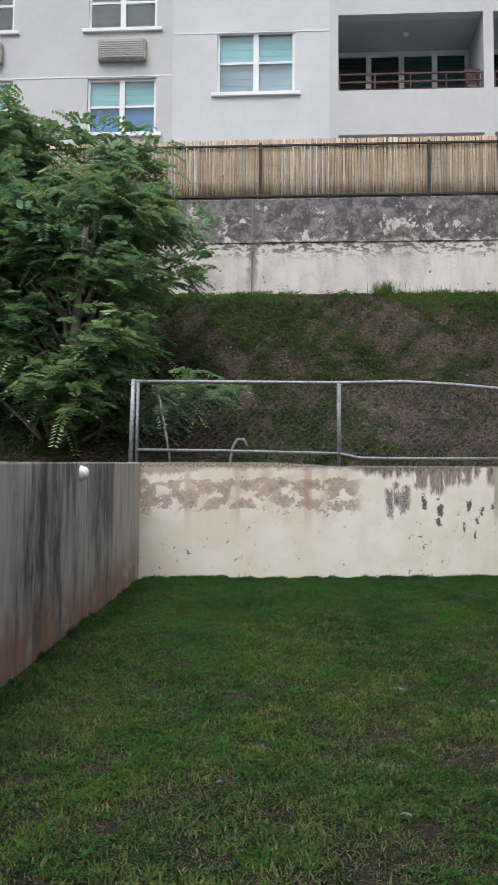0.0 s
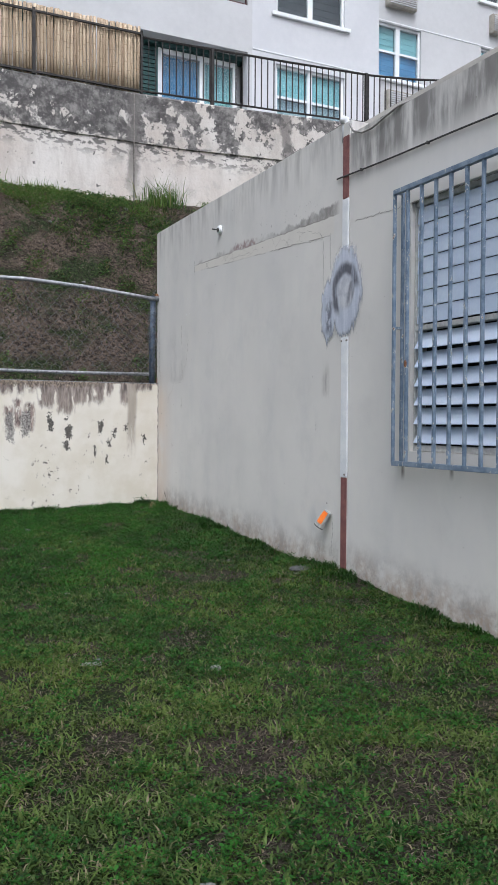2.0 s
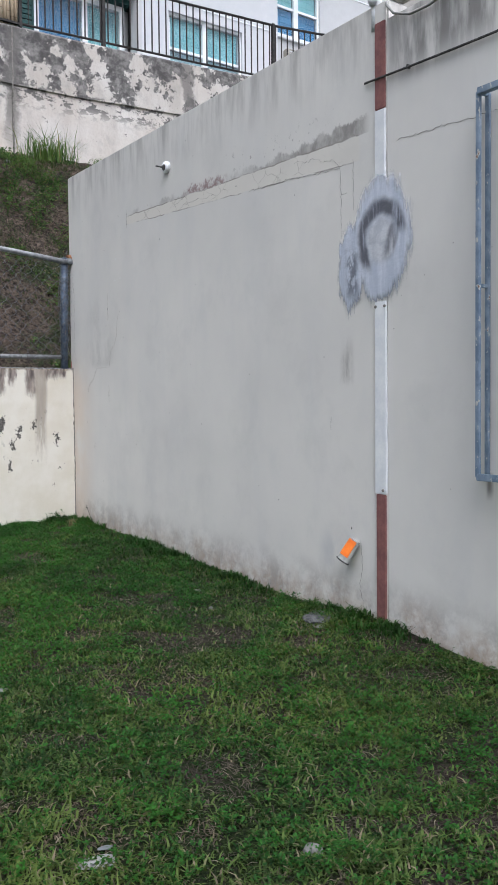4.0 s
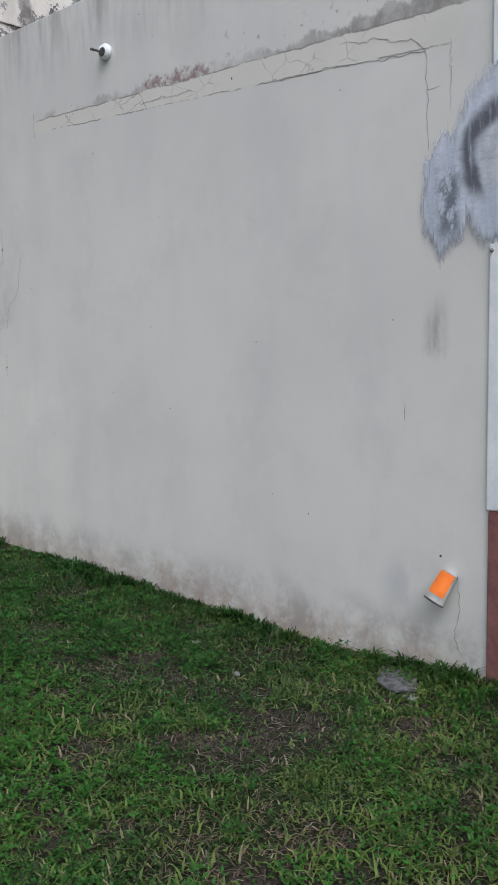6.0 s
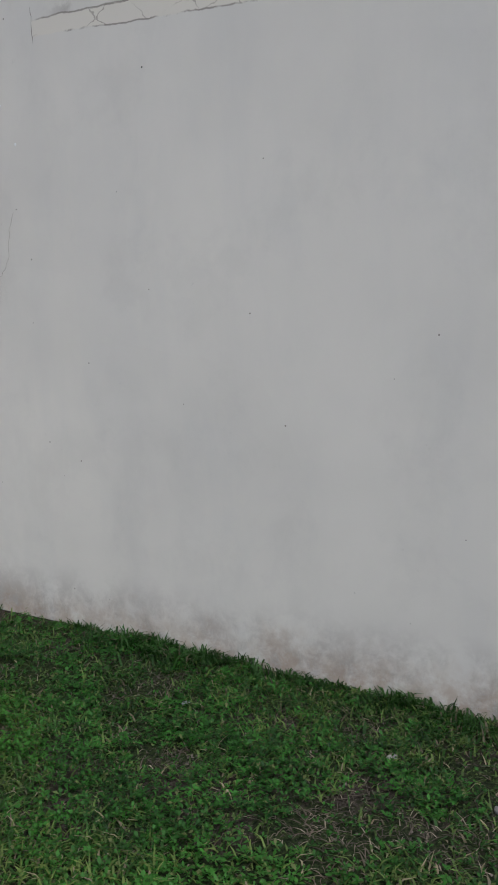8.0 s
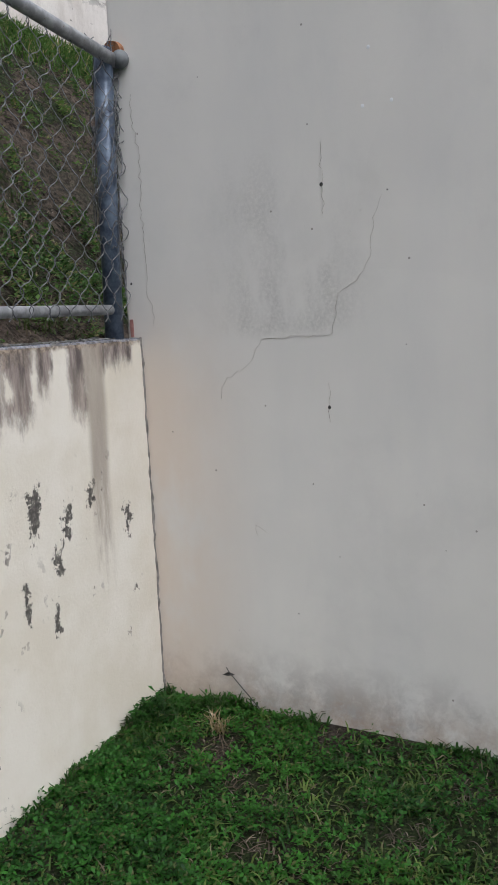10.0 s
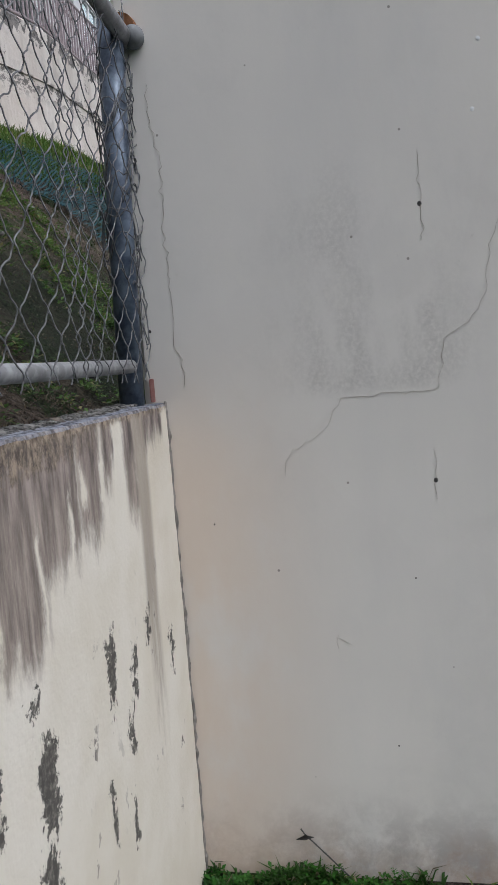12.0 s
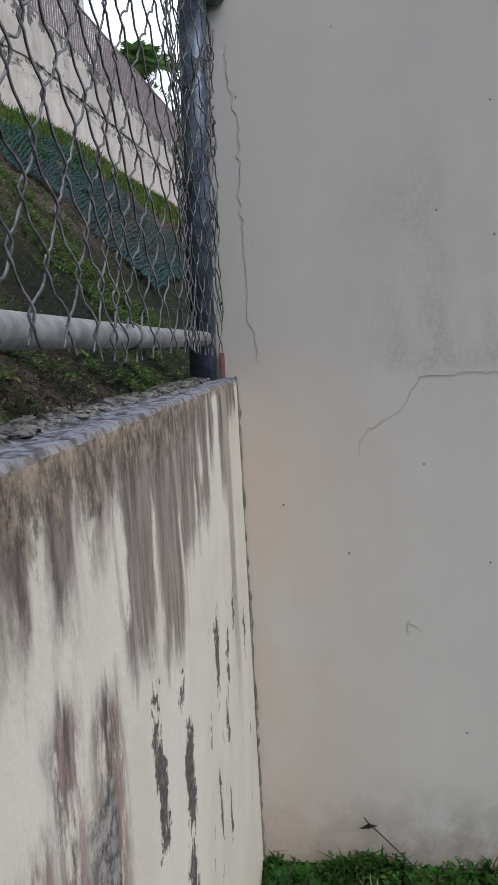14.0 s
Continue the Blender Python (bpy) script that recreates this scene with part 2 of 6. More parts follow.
def low_wall_material():
    n = Nodes("peeling_cream_paint", 0.9)
    x, z = n.axis(n.p, 0), n.axis(n.p, 2)
    mul, add, sub = (lambda a, b: n.math("MULTIPLY", a, b)), (lambda a, b: n.math("ADD", a, b)), (lambda a, b: n.math("SUBTRACT", a, b))
    blot = n.noise(n.warp(n.p, 5, 0.08), 5.5, 8, 0.65)
    wide = n.noise(n.p, 1.1, 3)
    fine = n.noise(n.p, 70, 5)
    paint = n.mix(n.ramp(wide, 0.35, 0.65), (0.60, 0.545, 0.445), (0.66, 0.625, 0.56))
    paint = n.mix(mul(n.ramp(n.noise(n.p, 4, 6), 0.45, 0.75), 0.35), paint, (0.53, 0.475, 0.385))
    far = n.ramp(x, -2.1, -2.4)
    near = sub(1.0, far)
    paint = n.mix(mul(near, 0.75), paint, n.mix(n.ramp(n.noise(n.p, 3, 5), 0.35, 0.65), (0.61, 0.57, 0.485), (0.69, 0.66, 0.595)))
    # paint flaked off in the upper half, in torn islands wider than high
    w = n.stretch(n.warp(n.warp(n.p, 8, 0.07), 30, 0.03), (1, 1, 1.25))
    flk = n.noise(w, 5.4, 10, 0.62)
    zone = mul(n.ramp(z, 0.72, 1.02), n.ramp(z, 1.42, 1.25))
    thr = add(flk, mul(sub(zone, 0.62), 0.22))
    flake = mul(n.ramp(thr, 0.545, 0.57), mul(0.85, n.ramp(x, -2.1, -2.35)))
    bare = n.mix(n.ramp(n.noise(n.p, 2.2, 5), 0.58, 0.42), (0.25, 0.19, 0.155), (0.36, 0.275, 0.20))
    bare = n.mix(n.ramp(n.noise(w, 22, 7, 0.7), 0.40, 0.66), bare, (0.42, 0.35, 0.285))
    bare = n.mix(mul(n.ramp(thr, 0.66, 0.74), 0.6), bare, (0.17, 0.13, 0.11))
    stain = mul(mul(n.ramp(n.noise(n.stretch(n.p, (1, 1, 0.8)), 3.2, 6), 0.47, 0.64), mul(n.ramp(z, 0.55, 0.95), 0.55)), far)
    c = n.mix(stain, paint, (0.42, 0.345, 0.26))
    c = n.mix(flake, c, bare)
    # a brown damp line under the coping, ragged below
    hang = n.noise(n.stretch(n.warp(n.p, 14, 0.03), (14, 14, 5)), 1.0, 8, 0.66)
    reach = add(z, add(mul(sub(hang, 0.5), 0.20), mul(sub(wide, 0.5), 0.35)))
    c = n.mix(mul(mul(n.ramp(reach, 1.40, 1.46), 0.75), far), c, n.mix(blot, (0.17, 0.135, 0.11), (0.36, 0.29, 0.225)))

    # stains with a shape of their own near the corner: place, top, foot, half width
    streak = n.noise(n.stretch(n.warp(n.p, 12, 0.02), (22, 22, 4.5)), 1.0, 9, 0.68)
    thread = n.noise(n.stretch(n.p, (42, 42, 8)), 1.0, 7, 0.68)
    sx = add(x, mul(sub(n.noise(n.stretch(n.p, (9, 9, 4.5)), 1.0, 9, 0.68), 0.5), 0.14))
    sz = add(z, add(mul(sub(n.noise(n.stretch(n.warp(n.p, 18, 0.03), (13, 13, 5)), 1.0, 10, 0.7), 0.5), 0.26), mul(sub(thread, 0.5), 0.07)))
    bz = add(z, add(mul(sub(streak, 0.5), 0.16), mul(sub(thread, 0.5), 0.06)))
    cx = add(x, mul(sub(n.noise(n.warp(n.p, 20, 0.03), 17, 9, 0.74), 0.5), 0.20))
    cz = add(z, mul(sub(n.noise(n.stretch(n.p, (1, 1, 0.7)), 14, 9, 0.74), 0.5), 0.40))

    def lobes(u, v, rows, soft_x, soft_z):
        total = None
        for at, top, foot, half in rows:
            m = n.ramp(n.math("ABSOLUTE", sub(u, at)), half + soft_x, max(half - soft_x, 0.0))
            m = mul(m, n.ramp(v, foot - soft_z, foot + soft_z))
            if top < 1.45:
                m = mul(m, n.ramp(v, top + soft_z, top - soft_z))
            total = m if total is None else n.math("MAXIMUM", total, m)
        return total

    wash = lobes(sx, sz, ((-2.28, 1.5, 1.42, 0.14), (-2.02, 1.5, 1.395, 0.15), (-1.83, 1.5, 1.35, 0.07), (-1.68, 1.5, 1.335, 0.045), (-1.53, 1.5, 1.38, 0.10), (-1.37, 1.5, 1.20, 0.12),
                          (-1.16, 1.5, 1.12, 0.11), (-0.95, 1.5, 1.24, 0.12), (-0.76, 1.5, 1.26, 0.07), (-0.62, 1.5, 1.34, 0.05), (-0.44, 1.5, 1.24, 0.06), (-0.22, 1.5, 1.41, 0.14)), 0.02, 0.045)
    gap = lobes(sx, sz, ((-1.764, 1.41, 1.30, 0.016), (-1.59, 1.42, 1.30, 0.022), (-1.465, 1.40, 1.28, 0.02), (-0.80, 1.42, 1.34, 0.014), (-0.69, 1.42, 1.30, 0.018), (-0.56, 1.45, 0.95, 0.03), (-1.28, 1.36, 1.1, 0.012), (-1.07, 1.33, 1.0, 0.014), (-0.9, 1.35, 1.1, 0.012)), 0.012, 0.02)
    wash = mul(mul(wash, sub(1.0, gap)), near)
    tone = n.mix(n.ramp(n.noise(n.stretch(n.p, (24, 24, 4)), 1.0, 8, 0.68), 0.36, 0.66), (0.062, 0.048, 0.047), (0.33, 0.275, 0.25))
    tone = n.mix(mul(n.ramp(x, -1.7, -1.35), mul(n.ramp(z, 1.44, 1.32), 0.65)), tone, n.mix(n.ramp(n.noise(n.stretch(n.p, (30, 30, 3.5)), 1.0, 9, 0.72), 0.36, 0.64), (0.125, 0.10, 0.09), (0.42, 0.36, 0.31)))
    tone = n.mix(mul(n.ramp(x, -1.55, -1.7), 0.75), tone, n.mix(n.ramp(thread, 0.4, 0.6), (0.038, 0.028, 0.030), (0.21, 0.165, 0.15)))
    c = n.mix(mul(wash, 0.95), c, tone)
    # a thin brown-grey strip down beside the corner
    strip = mul(n.ramp(n.math("ABSOLUTE", sub(add(x, mul(sub(wide, 0.5), 0.08)), -0.345)), 0.075, 0.035), n.ramp(add(z, mul(sub(thread, 0.5), 0.9)), 0.55, 1.05))
    c = n.mix(mul(strip, 0.85), c, n.mix(streak, (0.22, 0.185, 0.155), (0.42, 0.37, 0.31)))
    # purplish blooms lower down with grey cores
    bloom = lobes(sx, bz, ((-1.715, 1.27, 0.95, 0.045), (-1.58, 1.22, 0.90, 0.05), (-1.82, 1.19, 0.9, 0.05)), 0.025, 0.03)
    c = n.mix(mul(mul(bloom, n.ramp(n.noise(n.stretch(n.p, (26, 26, 9)), 1.0, 8, 0.7), 0.36, 0.50)), 0.95), c, n.mix(n.ramp(streak, 0.38, 0.62), (0.065, 0.045, 0.046), (0.32, 0.24, 0.215)))
    core = lobes(cx, cz, ((-1.63, 1.13, 0.85, 0.055), (-1.80, 1.12, 0.8, 0.04)), 0.012, 0.02)
    c = n.mix(mul(core, 0.85), c, n.mix(n.ramp(n.noise(n.p, 45, 8, 0.75), 0.40, 0.60), (0.06, 0.057, 0.056), (0.36, 0.34, 0.32)))
    # speckled tan crust under the edge
    rag = add(z, add(mul(sub(streak, 0.5), 0.16), mul(sub(n.noise(n.p, 30, 7, 0.7), 0.5), 0.14)))
    rag = mul(n.ramp(rag, 1.415, 1.45), n.ramp(x, -0.45, -1.1))
    speck = n.mix(n.ramp(n.noise(n.stretch(n.p, (1, 1, 0.6)), 40, 9, 0.8), 0.42, 0.62), (0.055, 0.045, 0.038), (0.33, 0.265, 0.20))
    c = n.mix(mul(mul(rag, near), 0.85), c, speck)
    # black scars where the paint has split
    scar = lobes(cx, cz, ((-1.345, 1.06, 0.90, 0.030), (-1.125, 0.95, 0.82, 0.040), (-1.15, 0.77, 0.68, 0.035), (-1.34, 1.16, 1.09, 0.014), (-1.16, 1.08, 1.03, 0.014), (-0.735, 1.04, 0.86, 0.030),
                          (-0.57, 0.92, 0.83, 0.026), (-0.625, 0.82, 0.72, 0.016), (-0.19, 0.88, 0.76, 0.014), (-0.80, 0.72, 0.6, 0.014), (-0.66, 0.62, 0.52, 0.016), (-0.42, 0.98, 0.9, 0.014)), 0.004, 0.008)
    c = n.mix(mul(scar, 0.92), c, n.mix(n.ramp(n.noise(n.p, 55, 7, 0.7), 0.44, 0.68), (0.022, 0.021, 0.021), (0.17, 0.155, 0.14)))
    # small dark chips lower down
    chip = n.ramp(n.noise(n.stretch(n.warp(n.p, 9, 0.06), (1, 1, 0.8)), 15, 8, 0.66), 0.62, 0.635)
    c = n.mix(mul(chip, mul(n.ramp(z, 1.15, 0.95), n.ramp(n.noise(n.p, 1.9, 2), 0.48, 0.58))), c, (0.13, 0.115, 0.105))
    # brown runs of water
    for at, wide_run, tint in ((2.93, 0.08, (0.36, 0.22, 0.165)), (3.9, 0.05, (0.42, 0.36, 0.28)), (4.6, 0.06, (0.40, 0.33, 0.26))):
        d = n.math("ABSOLUTE", add(add(x, at - 0.03), mul(flk, 0.06)))
        c = n.mix(mul(mul(n.ramp(d, wide_run, wide_run * 0.3), n.ramp(z, 0.45, 1.1)), 0.6), c, tint)
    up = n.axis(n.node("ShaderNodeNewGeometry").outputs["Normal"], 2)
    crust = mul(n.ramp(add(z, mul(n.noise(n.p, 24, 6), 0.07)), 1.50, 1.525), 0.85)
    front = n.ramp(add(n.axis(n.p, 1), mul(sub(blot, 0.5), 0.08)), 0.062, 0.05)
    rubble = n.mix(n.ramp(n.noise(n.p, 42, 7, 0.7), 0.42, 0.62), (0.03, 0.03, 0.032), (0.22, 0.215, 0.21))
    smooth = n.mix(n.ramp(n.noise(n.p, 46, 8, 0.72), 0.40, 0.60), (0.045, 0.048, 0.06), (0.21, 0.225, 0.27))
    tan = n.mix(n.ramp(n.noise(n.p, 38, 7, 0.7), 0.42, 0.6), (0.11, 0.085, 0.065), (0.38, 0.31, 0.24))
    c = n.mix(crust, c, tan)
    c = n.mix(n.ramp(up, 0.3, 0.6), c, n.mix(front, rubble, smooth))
    n.colour(c)
    relief = add(fine, mul(n.noise(n.p, 9, 6), 1.5))
    relief = sub(relief, mul(n.math("MAXIMUM", flake, scar), 1.4))
    n.bump(relief, 0.28, 0.005)
    return n.m


def upper_wall_material():
    n = Nodes("mouldy_white_wall", 0.9)
    mul, add, sub = (lambda a, b: n.math("MULTIPLY", a, b)), (lambda a, b: n.math("ADD", a, b)), (lambda a, b: n.math("SUBTRACT", a, b))
    x = n.axis(n.p, 0)
    climb = n.ramp(x, 5.0, 16.0)
    z = sub(n.axis(n.p, 2), mul(climb, 0.68))
    blot = n.noise(n.warp(n.p, 3, 0.12), 2.6, 9, 0.68)
    drip = n.noise(n.stretch(n.p, (4, 4, 0.8)), 1.0, 7)
    c = n.mix(n.ramp(n.noise(n.p, 0.8, 5), 0.35, 0.65), (0.54, 0.49, 0.445), (0.63, 0.60, 0.565))
    c = n.mix(mul(n.ramp(drip, 0.44, 0.7), 0.5), c, (0.40, 0.36, 0.325))
    c = n.mix(mul(n.ramp(n.noise(n.p, 1.7, 8, 0.7), 0.52, 0.62), 0.35), c, (0.34, 0.325, 0.305))
    # the upper lift is black with mould, thinner towards the east, its pale paint left in torn flakes
    edge = add(z, add(mul(sub(blot, 0.5), 0.55), mul(sub(n.noise(n.p, 9, 8, 0.7), 0.5), 0.25)))
    mould = n.ramp(edge, 6.44, 6.52)
    holes = add(n.noise(n.warp(n.stretch(n.p, (1, 1, 0.9)), 6, 0.1), 3.0, 10, 0.70), add(mul(n.ramp(x, 0.6, 3.2), 0.085), mul(mul(n.ramp(x, 4.0, 8.0), n.ramp(z, 7.3, 6.95)), 0.10)))
    holes = sub(holes, mul(n.ramp(z, 6.95, 7.35), 0.07))
    mould = mul(mould, sub(1.0, mul(n.ramp(holes, 0.55, 0.575), 0.9)))
    tone = n.mix(n.ramp(n.noise(n.p, 5.5, 9, 0.74), 0.40, 0.66), (0.050, 0.048, 0.049), (0.24, 0.228, 0.22))
    c = n.mix(mul(mould, 0.94), c, tone)
    # torn chips hanging below the joint, and single ones further down
    chips = n.ramp(n.noise(n.warp(n.stretch(n.p, (0.8, 1, 1.5)), 7, 0.06), 6.0, 9, 0.7), 0.50, 0.525)
    chips = mul(chips, mul(n.ramp(z, 6.02, 6.38), n.ramp(z, 6.55, 6.48)))
    few = mul(n.ramp(n.noise(n.p, 7.5, 7, 0.66), 0.655, 0.67), n.ramp(z, 6.5, 6.3))
    c = n.mix(mul(n.math("MAXIMUM", chips, few), 0.9), c, (0.10, 0.095, 0.092))
    # black runs of water at the joints of the wall
    for at, half in ((4.05, 0.13), (-1.63, 0.17), (8.2, 0.12), (-4.9, 0.15)):
        d = n.math("ABSOLUTE", add(add(x, at), mul(sub(blot, 0.5), 0.5)))
        run = mul(n.ramp(d, half, half * 0.35), n.ramp(add(z, mul(blot, 0.9)), 5.6, 6.6))
        c = n.mix(mul(run, 0.75), c, (0.14, 0.13, 0.125))
    n.colour(c)
    n.bump(n.noise(n.p, 12, 8), 0.5, 0.03)
    return n.m


def west_wall_material():
    n = Nodes("streaked_grey_wall", 0.9)
    z, y = n.axis(n.p, 2), n.axis(n.p, 1)
    streak = n.noise(n.stretch(n.warp(n.p, 2, 0.1), (1.9, 1.9, 0.42)), 1.0, 8, 0.66)
    fine = n.noise(n.stretch(n.warp(n.p, 5, 0.1), (6, 6, 1.3)), 1.0, 7, 0.65)
    c = n.mix(n.ramp(streak, 0.38, 0.62), (0.075, 0.070, 0.080), (0.36, 0.345, 0.33))
    c = n.mix(n.math("MULTIPLY", n.ramp(fine, 0.44, 0.66), 0.5), c, (0.46, 0.44, 0.41))
    c = n.mix(n.math("MULTIPLY", n.math("MULTIPLY", n.ramp(n.noise(n.stretch(n.p, (9, 9, 0.5)), 1.0, 6), 0.5, 0.62), n.ramp(z, 0.1, 1.2)), 0.6), c, (0.07, 0.067, 0.075))
    c = n.mix(n.math("MULTIPLY", n.ramp(y, -2.6, -0.3), 0.45), c, (0.50, 0.47, 0.43))
    g = n.math("SUBTRACT", z, n.math("MULTIPLY", y, 0.05))
    foot = n.math("MULTIPLY", n.ramp(g, 0.6, 0.05), n.ramp(n.noise(n.p, 3, 6), 0.30, 0.55))
    c = n.mix(n.math("MULTIPLY", foot, 0.8), c, (0.24, 0.125, 0.085))
    n.colour(c)
    n.bump(n.noise(n.p, 30, 6), 0.4, 0.006)
    return n.m


def lawn_material():
    n = Nodes("lawn_soil", 0.95, spec=0.1)
    patch = n.noise(n.warp(n.p, 1.5, 0.3), 1.5, 7, 0.6)
    fine = n.noise(n.p, 38, 7, 0.7)
    soil = n.mix(n.ramp(n.noise(n.p, 60, 8, 0.75), 0.36, 0.64), (0.014, 0.011, 0.010), (0.080, 0.064, 0.054))
    green = n.mix(n.ramp(n.noise(n.p, 70, 7, 0.75), 0.38, 0.62), (0.007, 0.012, 0.005), (0.038, 0.056, 0.020))
    n.colour(n.mix(n.ramp(n.math("ADD", patch, n.math("MULTIPLY", n.math("SUBTRACT", fine, 0.5), 0.5)), 0.60, 0.44), soil, green))
    n.bump(n.noise(n.p, 45, 8, 0.75), 1.0, 0.035)
    return n.m


def hill_material():
    n = Nodes("hillside_soil", 0.97, spec=0.1)
    patch = n.noise(n.warp(n.p, 1.6, 0.4), 1.3, 8, 0.66)
    fine = n.noise(n.p, 17, 10, 0.78)
    soil = n.mix(n.ramp(fine, 0.40, 0.62), (0.022, 0.018, 0.016), (0.175, 0.135, 0.108))
    pale = n.mix(n.ramp(n.noise(n.p, 26, 9, 0.78), 0.42, 0.62), (0.055, 0.042, 0.034), (0.27, 0.215, 0.175))
    soil = n.mix(n.math("MULTIPLY", n.ramp(n.noise(n.warp(n.p, 2, 0.3), 0.9, 7, 0.65), 0.50, 0.62), 0.75), soil, pale)
    grass = n.mix(n.ramp(n.noise(n.p, 24, 9, 0.78), 0.40, 0.62), (0.010, 0.015, 0.008), (0.062, 0.088, 0.036))
    c = n.mix(n.ramp(n.math("ADD", patch, n.math("MULTIPLY", n.math("SUBTRACT", fine, 0.5), 0.6)), 0.50, 0.60), soil, grass)
    # Dark groundcover and vine shade, painted together on the lower east slope.
    shade_green = n.mix(n.ramp(n.noise(n.p, 24, 8, 0.75), 0.36, 0.62), (0.006, 0.009, 0.007), (0.028, 0.040, 0.022))
    edge = n.math("MULTIPLY", n.math("SUBTRACT", patch, 0.5), 3.0)
    shade_area = n.ramp(n.math("ADD", n.axis(n.p, 0), edge), 1.5, 4.5)
    shade_area = n.math("MULTIPLY", shade_area, n.ramp(n.math("ADD", n.axis(n.p, 2), edge), 3.5, 2.4))
    c = n.mix(n.math("MULTIPLY", shade_area, 0.85), c, shade_green)
    n.colour(c)
    n.bump(n.noise(n.p, 16, 9, 0.75), 1.0, 0.10)
    return n.m


def blade_material(name, dark, light, dry, share):
    n = Nodes(name, 0.6, spec=0.25)
    r = n.island()
    clump = n.ramp(n.noise(n.p, 7.0, 5, 0.65), 0.36, 0.64)
    c = n.mix(n.math("ADD", n.math("MULTIPLY", r, 0.55), n.math("MULTIPLY", clump, 0.45)), dark, light)
    patch = n.noise(n.p, 0.8, 4)
    c = n.mix(n.math("MULTIPLY", n.ramp(patch, 0.42, 0.62), 0.4), c, tuple(v * k for v, k in zip(light, (1.25, 1.05, 0.9))))
    odd = n.math("FRACT", n.math("MULTIPLY", r, 37.7))
    c = n.mix(n.ramp(odd, 1 - share - 0.02, 1 - share + 0.02), c, dry)
    n.colour(c)
    thin = n.node("ShaderNodeBsdfTranslucent")
    n.put(thin.inputs["Color"], c)
    both = n.node("ShaderNodeMixShader")
    both.inputs[0].default_value = 0.40
    n.t.links.new(n.b.outputs[0], both.inputs[1])
    n.t.links.new(thin.outputs[0], both.inputs[2])
    n.t.links.new(both.outputs[0], n.t.nodes["Material Output"].inputs["Surface"])
    return n.m


def galvanised(name, tint=(0.38, 0.39, 0.41)):
    n = Nodes(name, 0.5, 0.5, 0.5)
    f = n.noise(n.p, 26, 6)
    c = n.mix(n.ramp(f, 0.4, 0.65), tuple(0.62 * v for v in tint), tint)
    c = n.mix(n.ramp(n.noise(n.p, 60, 5), 0.66, 0.72), c, (0.17, 0.12, 0.09))
    n.colour(c).rough(0.62)
    n.bump(n.noise(n.p, 120, 4), 0.15, 0.001)
    return n.m


def pane_material():
    n = Nodes("window_glass", 0.05)
    n.b.inputs["Transmission Weight"].default_value = 1.0
    n.b.inputs["IOR"].default_value = 1.45
    n.colour((0.86, 0.93, 0.94))
    return n.m


def cane_material():
    n = Nodes("bamboo", 0.6)
    r = n.random()
    loc = n.local()
    c = n.mix(r, (0.33, 0.245, 0.17), (0.55, 0.44, 0.315))
    c = n.mix(n.math("MULTIPLY", n.ramp(n.noise(n.stretch(n.p, (20, 20, 1.2)), 1.5, 5), 0.42, 0.68), 0.6), c, (0.21, 0.15, 0.09))
    knot = n.ramp(n.math("PINGPONG", n.math("ADD", n.axis(loc, 2), n.math("MULTIPLY", r, 3.0)), 0.16), 0.010, 0.004)
    c = n.mix(n.math("MULTIPLY", knot, 0.5), c, (0.16, 0.11, 0.06))
    n.colour(c)
    n.bump(n.noise(n.stretch(n.p, (60, 60, 3)), 1.0, 4), 0.3, 0.003)
    return n.m


M_EAST, M_LOW, M_UPPER, M_WEST = east_wall_material(), low_wall_material(), upper_wall_material(), west_wall_material()
M_LAWN, M_HILL = lawn_material(), hill_material()
M_BLADE = blade_material("grass_blade", (0.020, 0.044, 0.010), (0.132, 0.198, 0.048), (0.22, 0.185, 0.12), 0.08)
# Shade by the walls and corner is put into these two darker greens.
M_BLADE_SHADED = blade_material("shaded_grass_blade", (0.004, 0.018, 0.004), (0.038, 0.110, 0.018), (0.12, 0.10, 0.065), 0.07)
M_LEAFLET = blade_material("ground_leaf", (0.004, 0.022, 0.004), (0.042, 0.165, 0.020), (0.10, 0.12, 0.04), 0.07)
M_STRAW = blade_material("dead_straw", (0.030, 0.024, 0.019), (0.150, 0.122, 0.095), (0.26, 0.22, 0.17), 0.10)
M_DRY = blade_material("dry_grass", (0.16, 0.13, 0.075), (0.40, 0.34, 0.21), (0.45, 0.40, 0.28), 0.2)
M_HILLBLADE = blade_material("hill_grass", (0.014, 0.026, 0.010), (0.075, 0.115, 0.038), (0.17, 0.135, 0.095), 0.25)
M_HILLLEAF = blade_material("hill_leaf", (0.010, 0.030, 0.010), (0.115, 0.215, 0.058), (0.20, 0.19, 0.08), 0.14)
M_TUFT = blade_material("tall_grass", (0.035, 0.085, 0.018), (0.125, 0.215, 0.05), (0.30, 0.26, 0.12), 0.1)
M_FROND = blade_material("tree_leaflet", (0.07, 0.18, 0.11), (0.27, 0.44, 0.22), (0.42, 0.44, 0.14), 0.12)
M_PALM = blade_material("palm_leaflet", (0.05, 0.12, 0.04), (0.14, 0.27, 0.07), (0.22, 0.22, 0.08), 0.1)
M_BARK = mottled("bark", (0.09, 0.07, 0.055), (0.22, 0.18, 0.145), 9, 0.9, 0, 0.7, 0.015, 28)
M_GALV = galvanised("galvanised_pipe")
M_WIRE = mottled("weathered_wire", (0.065, 0.066, 0.073), (0.22, 0.225, 0.24), 40, 0.5, 0.3, 0.1, 0.001)
M_POST = mottled("blue_grey_pipe", (0.055, 0.075, 0.115), (0.15, 0.19, 0.25), 18, 0.4, 0.25, 0.1, 0.001)
